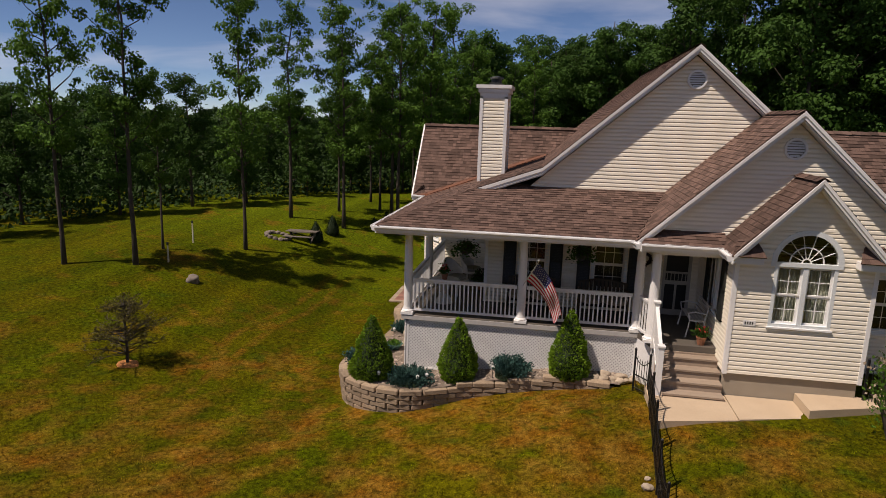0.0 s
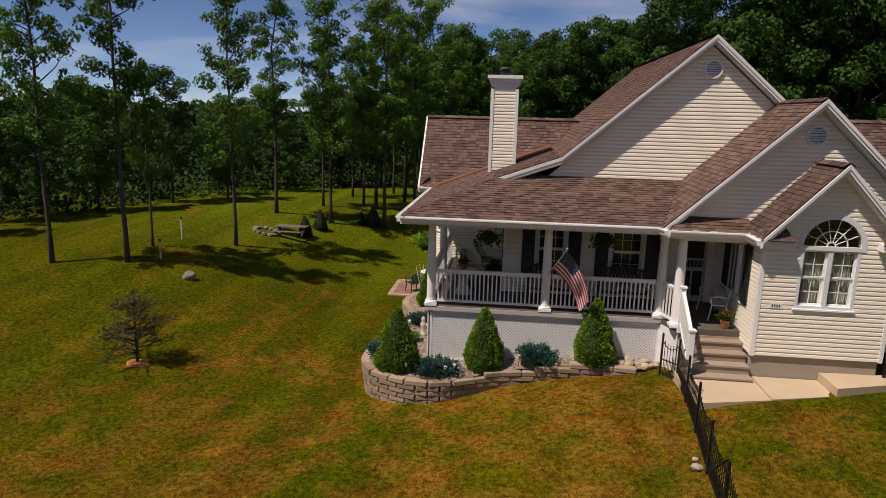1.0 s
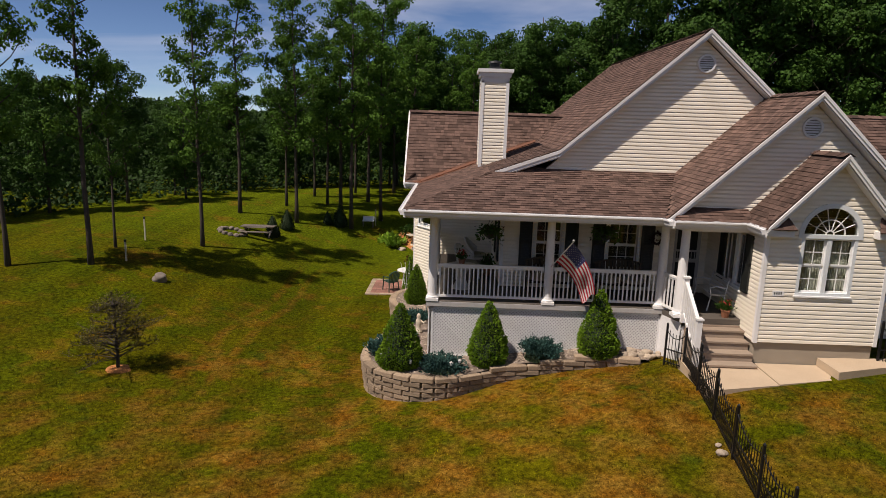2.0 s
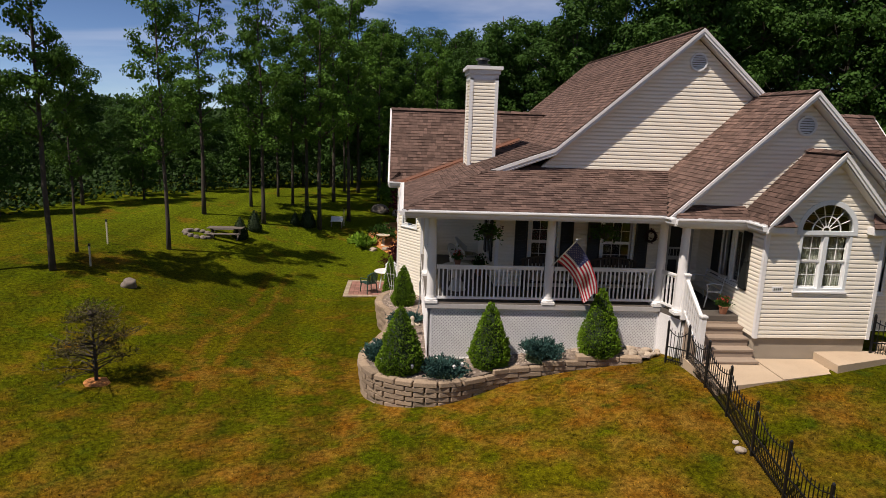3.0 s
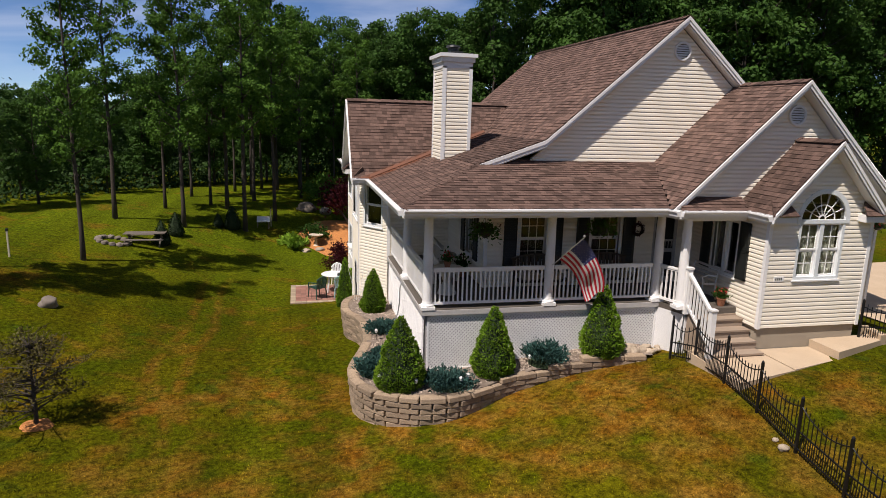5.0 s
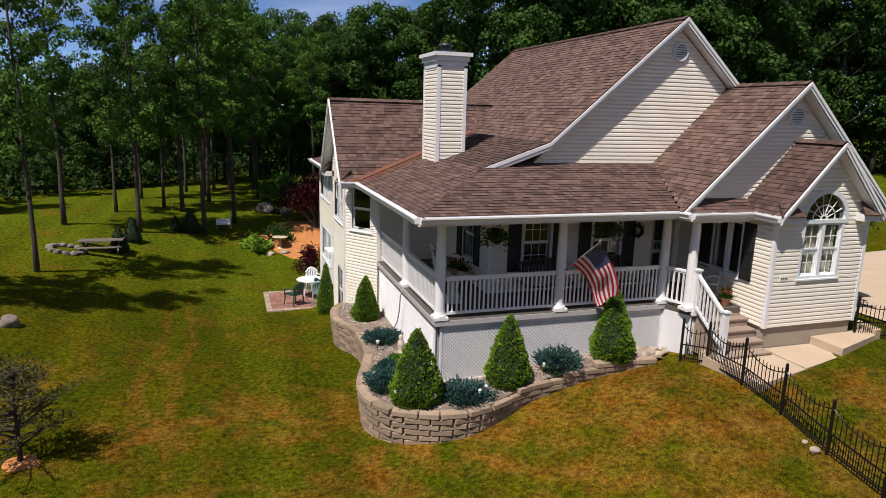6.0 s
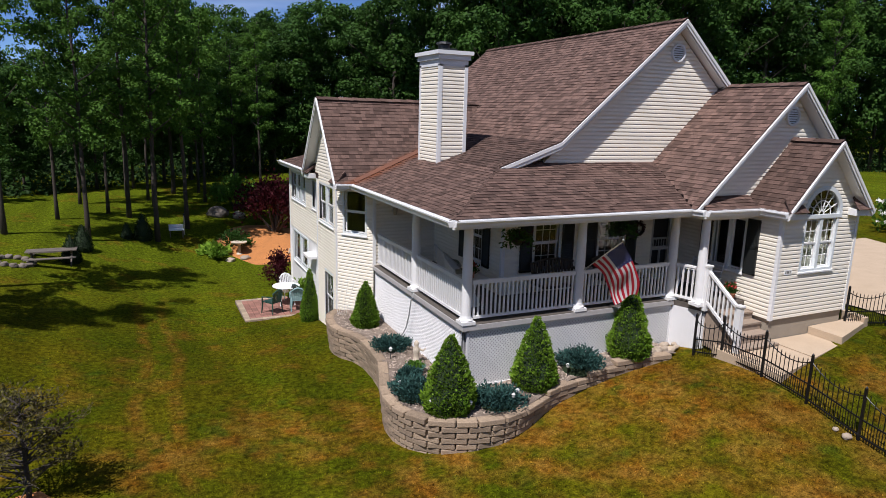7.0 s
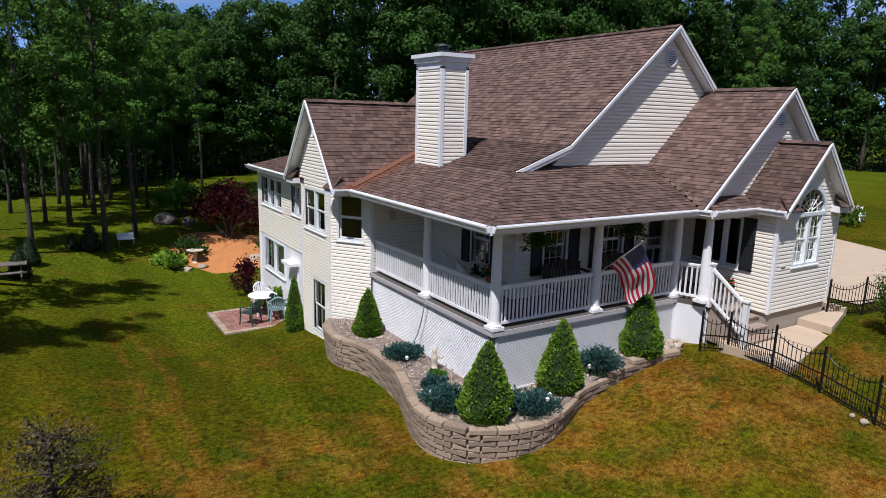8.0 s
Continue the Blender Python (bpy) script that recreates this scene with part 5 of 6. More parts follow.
bush(2.0, 21.6, 0.8, 1.2, 14, M_LEAF_DARK, "small dark green shrub standing in mulch", 0.09, 900)
bush(-3.1, 21.3, 0.75, 0.55, 5, M_LIME, "low clump of lime-green broad leaves at the bed's edge", 0.16, 500)
bush(-2.0, 22.6, 0.8, 0.8, 6, M_LEAF_DARK, "low dark green shrub at the mulch bed's edge", 0.09, 900)
bush(-0.75, 12.6, 0.4, 0.8, 7, M_LIME, "yellow-green leafy plant beside the patio table", 0.09, 500)
bush(10.2, -3.35, 0.55, 1.9, 8, M_LEAF, "leggy flowering shrub on the lawn before the walk", 0.045, 1100, 0.4, blossom=M_PAVERTAN)
bush(28.5, 7.6, 1.4, 1.7, 9, M_LEAF, "rounded shrub covered in white blossom beyond the drive", 0.12, 1200, blossom=M_FLOWER)
for k, (x, y, r) in enumerate(((-2.3, 27.2, 0.6), (-1.7, 20.9, 0.25), (0.8, 21.0, 0.35), (1.4, 21.4, 0.28), (-0.9, 14.4, 0.35), (-1.2, 27.0, 0.4), (-2.45, 20.7, 0.22))):
    stone("rock", x, y, gz(x, y) + r * 0.3, r, M_PALE if k != 0 else M_STONE, "weathered pale garden rock beside the mulch bed", 40 + k, 0.65, group="garden rocks")
t = thing("bird_bath", "tan stone bird bath standing in mulch", "bird bath", at=(-1.9, 21.6, gz(-1.9, 21.6)))
part("pedestal", Geo().lathe([(0.2, 0), (0.18, 0.06), (0.08, 0.12), (0.07, 0.5), (0.12, 0.58)], n=14), M_CASTSTONE, t)
part("basin", Geo().lathe([(0.1, 0.56), (0.36, 0.62), (0.4, 0.68), (0.36, 0.68), (0.1, 0.63)], n=20), M_CASTSTONE, t)

M_PLASTIC = material("white_plastic", (0.75, 0.75, 0.75), 0.35, second=(0.65, 0.65, 0.65), bump=0)
M_CHAIRG = material("green_plastic", (0.02, 0.06, 0.045), 0.4, second=(0.015, 0.045, 0.035), bump=0)
M_CHAIRB = material("pale_teal_plastic", (0.28, 0.42, 0.42), 0.4, second=(0.22, 0.34, 0.34), bump=0)


def garden_chair(x, y, z, turn, mat, label, name="garden_chair"):
    t = thing(name, label, "chair", "garden chairs", (x, y, z))
    t.rotation_euler = (0, 0, radians(turn))
    for i, (px, py) in enumerate(((-0.24, -0.22), (0.24, -0.22), (-0.22, 0.24), (0.22, 0.24))):
        part("leg", Geo().tube([(px * 1.15, py * 1.15, 0), (px, py, 0.4)], [0.022, 0.028], 7), mat, t)
    part("seat", Geo().prism([(-0.25, -0.25, 0.4), (0.25, -0.25, 0.42), (0.23, 0.24, 0.4), (-0.23, 0.24, 0.4)], (0, 0, 0.03)), mat, t)
    g = Geo()
    for k in range(7):
        a = -0.2 + 0.4 * k / 6
        top = 0.92 - 0.12 * abs(2 * k / 6 - 1) ** 2
        part("back_slat", Geo().bar((a, 0.23, 0.42), (a * 1.12, 0.36 - 0.06 * abs(2 * k / 6 - 1), top), 0.05, 0.015, up=(0, 1, 0)), mat, t)
    g.tube([(-0.25, 0.28, 0.76), (-0.12, 0.35, 0.88), (0, 0.37, 0.92), (0.12, 0.35, 0.88), (0.25, 0.28, 0.76)], 0.03, 7)
    part("top_rail", g, mat, t)
    for s_ in (-1, 1):
        part("armrest", Geo().tube([(s_ * 0.27, -0.22, 0.4), (s_ * 0.28, -0.2, 0.62), (s_ * 0.28, 0.1, 0.65), (s_ * 0.25, 0.28, 0.66)], 0.025, 7), mat, t)
    return t


PZ = PATIO_Z + 0.055
t = thing("patio_table", "round white plastic patio table on pavers", "table", at=(-1.45, 12.1, PZ))
part("tabletop", Geo().lathe([(0.5, 0.7), (0.52, 0.72), (0.5, 0.74), (0.02, 0.74)], n=24), M_PLASTIC, t)
for k in range(4):
    a = math.pi / 4 + k * math.pi / 2
    part("leg", Geo().tube([(0.38 * math.cos(a), 0.38 * math.sin(a), 0), (0.25 * math.cos(a), 0.25 * math.sin(a), 0.7)], 0.025, 7), M_PLASTIC, t)
garden_chair(-2.15, 11.2, PZ, 215, M_CHAIRG, "dark green plastic patio chair on pavers")
garden_chair(-1.2, 11.25, PZ, 170, M_CHAIRB, "pale teal plastic patio chair on pavers")
garden_chair(-0.95, 11.6, PZ, 120, M_CHAIRG, "dark green plastic patio chair near the arborvitae")
garden_chair(-1.2, 12.9, PZ, 10, M_PLASTIC, "white plastic patio chair behind the table")

# ---- lawn things ----
M_STAKE = material("stake_wood", (0.5, 0.45, 0.33), 0.8, second=(0.4, 0.36, 0.26))
for x, y, h in ((-12.2, 8.25, 0.75), (-13.1, 11.7, 0.95), (-4.35, 23.4, 1.0)):
    t = thing("marker_stake", "pale wooden marker stake with a dark top", "stake", "marker stakes", (x, y, gz(x, y)))
    part("stake", Geo().box(-0.026, -0.026, -0.1, 0.026, 0.026, h), M_STAKE, t)
    part("cap", Geo().box(-0.034, -0.034, h, 0.034, 0.034, h + 0.1), M_DARK, t)
M_GREYWOOD = material("grey_wood", (0.15, 0.125, 0.1), 0.9, second=(0.09, 0.075, 0.06), scale=4, bump=0.3)
bx, by = -9.5, 16.4
t = thing("picnic_bench", "weathered grey picnic table beside a stone fire ring", "picnic table", at=(bx, by, gz(bx, by)))
t.scale = (0.95, 0.95, 0.72)
for k in range(4):
    part("plank", Geo().box(-0.9, -0.33 + 0.17 * k, 0.7, 0.9, -0.18 + 0.17 * k, 0.74), M_GREYWOOD, t)
for s_ in (-1, 1):
    part("seat_plank", Geo().box(-0.9, s_ * 0.7 - 0.13, 0.42, 0.9, s_ * 0.7 + 0.13, 0.46), M_GREYWOOD, t)
    part("leg_frame", Geo().bar((s_ * 0.7, -0.65, -0.05), (s_ * 0.7, 0.25, 0.7), 0.05, 0.1).bar((s_ * 0.7, 0.65, -0.05), (s_ * 0.7, -0.25, 0.7), 0.05, 0.1), M_GREYWOOD, t)
    part("seat_support", Geo().box(s_ * 0.7 - 0.02, -0.8, 0.36, s_ * 0.7 + 0.02, 0.8, 0.42), M_GREYWOOD, t)
for k in range(13):
    a = 2 * math.pi * k / 13
    x, y = -10.7 + 0.6 * math.cos(a), 15.9 + 0.5 * math.sin(a)
    stone("rock", x, y, gz(x, y) + 0.05, 0.15, M_STONE, "rough grey stone of the fire ring", 70 + k, 0.7, group="fire ring stones")
M_DARKCONE = leaf_material("dark_conifer", (0.02, 0.04, 0.012), (0.012, 0.025, 0.008), 0.4)
cm = cone_mesh(1.15, 0.42, 31, 1400)
for x, y, s_ in ((-8.9, 16.8, 1.0), (-8.6, 18.6, 1.0), (-6.3, 21.9, 1.15), (-7.0, 21.7, 0.7)):
    t = thing("small_conifer", "small dark green conical conifer on the lawn", "shrub", "lawn conifers", (x, y, gz(x, y) - 0.03))
    t.scale = (s_,) * 3
    part("foliage", cm[0], M_DARKCONE, t)
    part("core", cm[1], M_SHADE_CORE, t)
sx, sy = -4.75, 23.0
t = thing("lawn_chair", "small white lawn seat beside a tree", "chair", at=(sx, sy, gz(sx, sy)))
part("seat", Geo().box(-0.35, -0.2, 0.35, 0.35, 0.2, 0.4), M_PLASTIC, t)
part("backrest", Geo().box(-0.35, 0.18, 0.4, 0.35, 0.22, 0.62), M_PLASTIC, t)
for px in (-0.3, 0.3):
    for py in (-0.16, 0.16):
        part("leg", Geo().box(px - 0.025, py - 0.025, -0.05, px + 0.025, py + 0.025, 0.35), M_GREYWOOD, t)

# young, sparsely leaved tree in the lawn
rng = random.Random(12)
SX, SY = -8.25, -0.1
sap = thing("young_tree", "small bushy dark-leaved young tree in a mulch ring", "tree", at=(SX, SY, gz(SX, SY)))
w, g, pts = Geo(), Geo(), []
w.tube([(0, 0, -0.1), (0.02, 0, 0.4), (0, 0.02, 1.2), (0.03, 0, 1.95)], [0.05, 0.042, 0.025, 0.006], 7)
for k in range(92):
    h = rng.uniform(0.3, 1.8)
    a = rng.uniform(0, 6.283)
    L = 1.35 * (1.08 - 0.75 * h / 1.95) * rng.uniform(0.5, 1.05)
    base, tip = Vector((0, 0, h)), Vector((math.cos(a) * L, math.sin(a) * L, h + L * rng.uniform(-0.05, 0.5)))
    mid = base.lerp(tip, 0.5) + Vector((rng.gauss(0, 0.06), rng.gauss(0, 0.06), 0.07))
    w.tube([base, mid, tip], [0.016, 0.01, 0.004], 5)
    for j in range(3):
        q = mid.lerp(tip, rng.random())
        e = q + Vector((rng.gauss(0, 0.15), rng.gauss(0, 0.15), rng.uniform(0, 0.2)))
        w.tube([q, e], [0.006, 0.003], 4)
        for i in range(9):
            pts.append((q.lerp(e, rng.random()) + Vector((rng.gauss(0, 0.03),) * 3), ((e - q).x, (e - q).y, 0.2)))
    for i in range(14):
        pts.append((mid.lerp(tip, rng.uniform(0, 1.05)) + Vector((rng.gauss(0, 0.035), rng.gauss(0, 0.035), rng.gauss(0, 0.035))), (tip.x, tip.y, 0.2)))
M_SAPLEAF = leaf_material("bronze_leaf", (0.12, 0.11, 0.03), (0.085, 0.06, 0.025), 0.5)
leaf_cloud(g, pts, 0.034, rng)
part("branch_frame", w, M_BARK, sap)
part("foliage", g, M_SAPLEAF, sap)

# ---- porch furniture ----
M_WICKER = material("white_wicker", (0.62, 0.60, 0.55), 0.7, second=(0.5, 0.48, 0.44), scale=12, bump=0.4)
M_TERRA = material("terracotta", (0.30, 0.12, 0.06), 0.8)


def wicker_chair(x, y, turn, label):
    t = thing("wicker_chair", label, "chair", "wicker chairs", (x, y, FLOOR))
    t.rotation_euler = (0, 0, radians(turn))
    for px in (-0.26, 0.26):
        for py in (-0.24, 0.24):
            part("leg", Geo().tube([(px, py, 0), (px, py, 0.4)], 0.022, 7), M_WICKER, t)
    part("seat", Geo().lathe([(0.33, 0.38), (0.35, 0.41), (0.33, 0.45), (0.02, 0.46)], n=20), M_WICKER, t)
    for k in range(15):
        a = math.pi * (0.08 + 0.84 * k / 14)
        top = 0.62 + 0.38 * math.sin(a) ** 1.5
        part("back_cane", Geo().bar((0.33 * math.cos(a), 0.3 * math.sin(a), 0.42), (0.38 * math.cos(a), 0.4 * math.sin(a), top), 0.07, 0.012, up=(math.cos(a), math.sin(a), 0)), M_WICKER, t)
    part("back_rim", Geo().tube([(0.38 * math.cos(a), 0.4 * math.sin(a), 0.62 + 0.38 * max(0, math.sin(a)) ** 1.5) for a in [math.pi * (0.06 + 0.88 * k / 16) for k in range(17)]], 0.025, 7), M_WICKER, t)
    part("cushion", Geo().lathe([(0.27, 0.46), (0.29, 0.5), (0.26, 0.54), (0.02, 0.55)], n=18), M_CURTAIN, t)


wicker_chair(0.95, 2.3, 60, "white wicker porch chair near the corner")
wicker_chair(1.25, 3.5, 80, "white wicker porch chair against the side wall")
t = thing("wicker_table", "round white wicker porch table", "table", at=(0.75, 1.25, FLOOR))
part("tabletop", Geo().lathe([(0.42, 0.62), (0.44, 0.64), (0.42, 0.66), (0.02, 0.66)], n=22), M_WICKER, t)
part("pedestal", Geo().lathe([(0.25, 0), (0.2, 0.1), (0.1, 0.3), (0.2, 0.62)], n=16), M_WICKER, t)


M_DARKWICKER = material("dark_wicker", (0.055, 0.038, 0.026), 0.7, second=(0.035, 0.024, 0.017), scale=12, bump=0.4)


def settee(x, y, label):
    """A wicker settee that faces the rail."""
    t = thing("porch_settee", label, "settee", "porch settees", (x, y, FLOOR))
    for px in (-0.62, 0.62):
        for py in (-0.28, 0.26):
            part("leg", Geo().tube([(px, py, 0), (px, py, 0.36)], 0.028, 7), M_DARKWICKER, t)
        part("armrest", Geo().tube([(px, -0.3, 0.36), (px * 1.04, -0.3, 0.6), (px * 1.04, 0.1, 0.64), (px, 0.3, 0.66)], 0.035, 8), M_DARKWICKER, t)
    part("seat", Geo().box(-0.66, -0.32, 0.34, 0.66, 0.3, 0.4), M_DARKWICKER, t)
    part("cushion", Geo().lathe([(0.3, 0.4), (0.33, 0.44), (0.3, 0.49), (0.02, 0.5)], (-0.32, -0.02, 0), 18).lathe([(0.3, 0.4), (0.33, 0.44), (0.3, 0.49), (0.02, 0.5)], (0.32, -0.02, 0), 18), M_FOUNDATION, t, "dull brown seat cushions")
    for k in range(13):
        a = -0.6 + 0.1 * k
        top = 0.78 + 0.12 * math.cos(a * 2.2)
        part("back_cane", Geo().bar((a, 0.28, 0.38), (a, 0.36, top), 0.07, 0.02, up=(0, 1, 0)), M_DARKWICKER, t)
    part("back_rim", Geo().tube([(a, 0.365, 0.8 + 0.12 * math.cos(a * 2.2)) for a in [-0.66 + 0.11 * k for k in range(13)]], 0.03, 8), M_DARKWICKER, t)


settee(3.15, 1.05, "dark brown wicker settee against the porch wall")
settee(5.05, 1.05, "dark brown wicker settee below the porch window")


def pot_plant(x, y, z, r, label, blossom, seed, name="flower_pot"):
    rng = random.Random(seed)
    t = thing(name, label, "potted plant", at=(x, y, z))
    part("pot", Geo().lathe([(r * 0.6, 0), (r * 0.85, r * 1.3), (r * 0.95, r * 1.35), (r * 0.9, r * 1.5), (r * 0.75, r * 1.5), (r * 0.7, r * 1.3)], n=14), M_TERRA, t)
    g = Geo()
    leaf_cloud(g, [(Vector((rng.gauss(0, r * 0.6), rng.gauss(0, r * 0.6), r * 1.5 + abs(rng.gauss(0, r * 0.8)))), (0, 0, 0.5)) for k in range(260)], r * 0.35, rng)
    part("foliage", g, M_LEAF_DARK, t)
    g = Geo()
    leaf_cloud(g, [(Vector((rng.gauss(0, r * 0.5), rng.gauss(0, r * 0.5), r * 2.2 + abs(rng.gauss(0, r * 0.6)))), (0, 0, 1)) for k in range(50)], r * 0.3, rng)
    part("blossom", g, blossom, t)


pot_plant(7.22, -0.66, FLOOR, 0.13, "clay pot of red geraniums on the top step", M_REDFLOWER, 1)
pot_plant(0.75, 1.25, FLOOR + 0.66, 0.11, "small clay pot of red flowers on the wicker table", M_REDFLOWER, 2)
pot_plant(1.55, 2.9, FLOOR, 0.16, "clay pot of dark foliage by the porch wall", M_MAROON, 3)


def hanging_basket(x, y, z, seed, label, blossom):
    rng = random.Random(seed)
    t = thing("hanging_basket", label, "hanging plant", "hanging baskets", (x, y, z))
    part("basket", Geo().lathe([(0.05, -0.12), (0.15, -0.04), (0.18, 0.06), (0.16, 0.06), (0.04, 0.0)], n=14), M_DARK, t)
    for k in range(3):
        a = 2.1 * k
        part("hanger", Geo().tube([(0.17 * math.cos(a), 0.17 * math.sin(a), 0.06), (0, 0, 0.45)], 0.004, 4), M_IRON, t)
    part("hook", Geo().tube([(0, 0, 0.45), (0, 0, 4.27 - z)], 0.006, 5), M_IRON, t)
    g = Geo()
    pts = []
    for k in range(520):
        a, r = rng.uniform(0, 6.283), rng.uniform(0, 0.36)
        pts.append((Vector((math.cos(a) * r, math.sin(a) * r, 0.12 - r * rng.uniform(0, 1.1) + rng.uniform(0, 0.14))), (math.cos(a), math.sin(a), -0.3)))
    leaf_cloud(g, pts, 0.045, rng, 0.0)
    part("foliage", g, M_LEAF_DARK, t)
    g = Geo()
    leaf_cloud(g, [(p + Vector((0, 0, 0.03)), o) for p, o in pts[:60]], 0.04, rng, 0.1)
    part("blossom", g, blossom, t)


hanging_basket(1.43, 0.35, 3.7, 1, "hanging basket of trailing dark foliage under the porch", M_MAROON)
hanging_basket(4.4, 0.35, 3.75, 2, "hanging basket with dull red flowers under the porch", M_MAROON)
hanging_basket(12.42, 0.18, 3.8, 3, "hanging basket of bright red flowers beyond the bay", M_REDFLOWER)
wr = thing("wreath", "dried twig wreath with reddish flowers on the wall", "wreath", at=(6.12, 1.66, 3.5))
ring = [(0.15 * math.cos(2 * math.pi * k / 20), 0, 0.15 * math.sin(2 * math.pi * k / 20)) for k in range(21)]
part("ring", Geo().tube(ring, 0.035, 7), M_BARK, wr)
g = Geo()
rng = random.Random(4)
leaf_cloud(g, [(Vector(ring[rng.randrange(20)]) + Vector((rng.gauss(0, 0.03), -0.03, rng.gauss(0, 0.03))), (0, -1, 0)) for k in range(160)], 0.04, rng)
part("flowers", g, M_MAROON, wr)
t = thing("wall_lantern", "small brass and glass wall lantern on the porch", "lamp", at=(0.5, 5.78, 3.62))
part("bracket", Geo().box(-0.05, -0.03, -0.05, 0.05, 0.0, 0.15).tube([(0, -0.02, 0.1), (0, -0.1, 0.14), (0, -0.12, 0.1)], 0.01, 6), M_POLE, t)
part("lantern_body", Geo().lathe([(0.03, -0.12), (0.055, -0.1), (0.075, 0.05), (0.09, 0.06), (0.02, 0.12)], (0, -0.12, 0), 8), M_CASTSTONE, t)
t = thing("garden_bench", "white metal and slatted wood bench on the entry porch", "bench", at=(7.25, 0.35, FLOOR))
for s_ in (-0.5, 0.5):
    part("end_frame", Geo().tube([(-0.28, s_, 0), (-0.24, s_, 0.25), (-0.22, s_, 0.42), (0.12, s_, 0.4), (0.2, s_, 0.8)], 0.018, 7).tube([(0.18, s_, 0), (0.12, s_, 0.4)], 0.018, 7).tube([(-0.22, s_, 0.42), (-0.26, s_, 0.6), (-0.1, s_, 0.64), (0.16, s_, 0.6)], 0.018, 7), M_PLASTIC, t)
for k in range(5):
    part("seat_slat", Geo().box(-0.22 + 0.075 * k, -0.52, 0.42, -0.16 + 0.075 * k, 0.52, 0.44), M_WICKER, t)
for k in range(4):
    x = 0.13 + 0.022 * k
    part("back_slat", Geo().box(x, -0.52, 0.5 + 0.085 * k, x + 0.015, 0.52, 0.56 + 0.085 * k), M_WICKER, t)

# ---- trees ----
def leaf_shell(g, pts, size, rng, loose=0.45):
    """A leaf at each (place, outward direction) that faces outward and a little up, so that a clump shades as one mass."""
    for p, o in pts:
        n = Vector((o[0] + rng.gauss(0, loose), o[1] + rng.gauss(0, loose), o[2] + 0.25 + rng.gauss(0, loose))).normalized()
        s = n.cross(Vector((rng.gauss(0, 1), rng.gauss(0, 1), rng.gauss(0, 1)))).normalized()
        d = n.cross(s)
        r = size * rng.uniform(0.6, 1.35)
        p = Vector(p)
        g.add([p - d * r * 0.7, p + s * r * 0.5 - n * r * 0.12, p + d * r * 0.7, p - s * r * 0.5 - n * r * 0.12], [(0, 1, 2, 3)])


def tree_meshes(seed, h, first, r, trunk, leaves, leaf, top_narrow=0.6, limbs=24, tufts=3, tuft=0.36):
    """The wood and the leaves of one broadleaved tree: rising limbs that carry flattened tufts, with gaps between."""
    rng = random.Random(seed)
    w, g, pts = Geo(), Geo(), []
    lean = [Vector((rng.gauss(0, 0.03) * z * 0.3, rng.gauss(0, 0.03) * z * 0.3, z)) for z in np.linspace(-0.3, h * 0.96, 9)]
    lean[0] = Vector((0, 0, -0.3))
    w.tube(lean, [trunk * (1.25 if k == 0 else 1) * (1 - 0.1 * k) for k in range(9)], 9)
    clumps = []
    for k in range(limbs):
        z = first + (h * 0.93 - first) * ((k + rng.random()) / limbs)
        f = (z - first) / (h - first)
        prof = math.sin(math.pi * min(1, 0.2 + 0.74 * f)) ** top_narrow
        L = r * max(0.3, prof) * rng.uniform(0.55, 1.15)
        a = k * 2.4 + rng.uniform(-0.6, 0.6)
        i = min(7, int((z + 0.3) / (h * 0.96 + 0.3) * 8))
        base = lean[i].lerp(lean[i + 1], 0.5)
        base.z = z - 0.25 * L
        tip = base + Vector((math.cos(a) * L, math.sin(a) * L, L * rng.uniform(0.45, 1.0)))
        mid = base.lerp(tip, 0.5) + Vector((math.cos(a) * 0.08 * L, math.sin(a) * 0.08 * L, -0.03 * L))
        w.tube([base, mid, tip], [trunk * 0.36 * (1 - 0.6 * f), trunk * 0.22 * (1 - 0.6 * f), 0.012], 5)
        for j in range(tufts):
            c = base.lerp(tip, (0.45, 0.78, 1.05, 0.95)[j % 4] + rng.uniform(-0.1, 0.1)) + Vector((rng.gauss(0, 0.2 * L), rng.gauss(0, 0.2 * L), rng.gauss(0, 0.12 * L)))
            clumps.append((c, r * tuft * rng.uniform(0.6, 1.2)))
    total = sum(q * q for c, q in clumps)
    for c, q in clumps:
        turn = rng.uniform(0, 10)
        for i in range(int(leaves * q * q / total)):
            o = Vector((rng.gauss(0, 1), rng.gauss(0, 1), rng.gauss(0.25, 1))).normalized()
            k = q * (1 + 0.45 * noise.noise(o * 1.8 + Vector((turn, 0, 0)))) * (1 - 0.55 * rng.random() ** 2.2)
            pts.append((c + Vector((o.x * k, o.y * k, o.z * k * 0.68)), o))
    leaf_shell(g, pts, leaf, rng)
    return w.mesh("trunk"), g.mesh("crown")


LAWN_KINDS = [tree_meshes(1, 14.5, 4.8, 1.75, 0.13, 8500, 0.115, tuft=0.3), tree_meshes(2, 16.0, 5.6, 1.95, 0.15, 9500, 0.12, tuft=0.29), tree_meshes(3, 13.0, 4.0, 1.6, 0.115, 8000, 0.11, tuft=0.31)]
WOOD_KINDS = [tree_meshes(11, 16.5, 2.4, 3.0, 0.19, 11500, 0.19, tuft=0.33), tree_meshes(12, 18.0, 3.0, 3.2, 0.2, 12000, 0.19, tuft=0.33), tree_meshes(13, 15.0, 2.0, 2.7, 0.17, 10500, 0.18, tuft=0.33)]


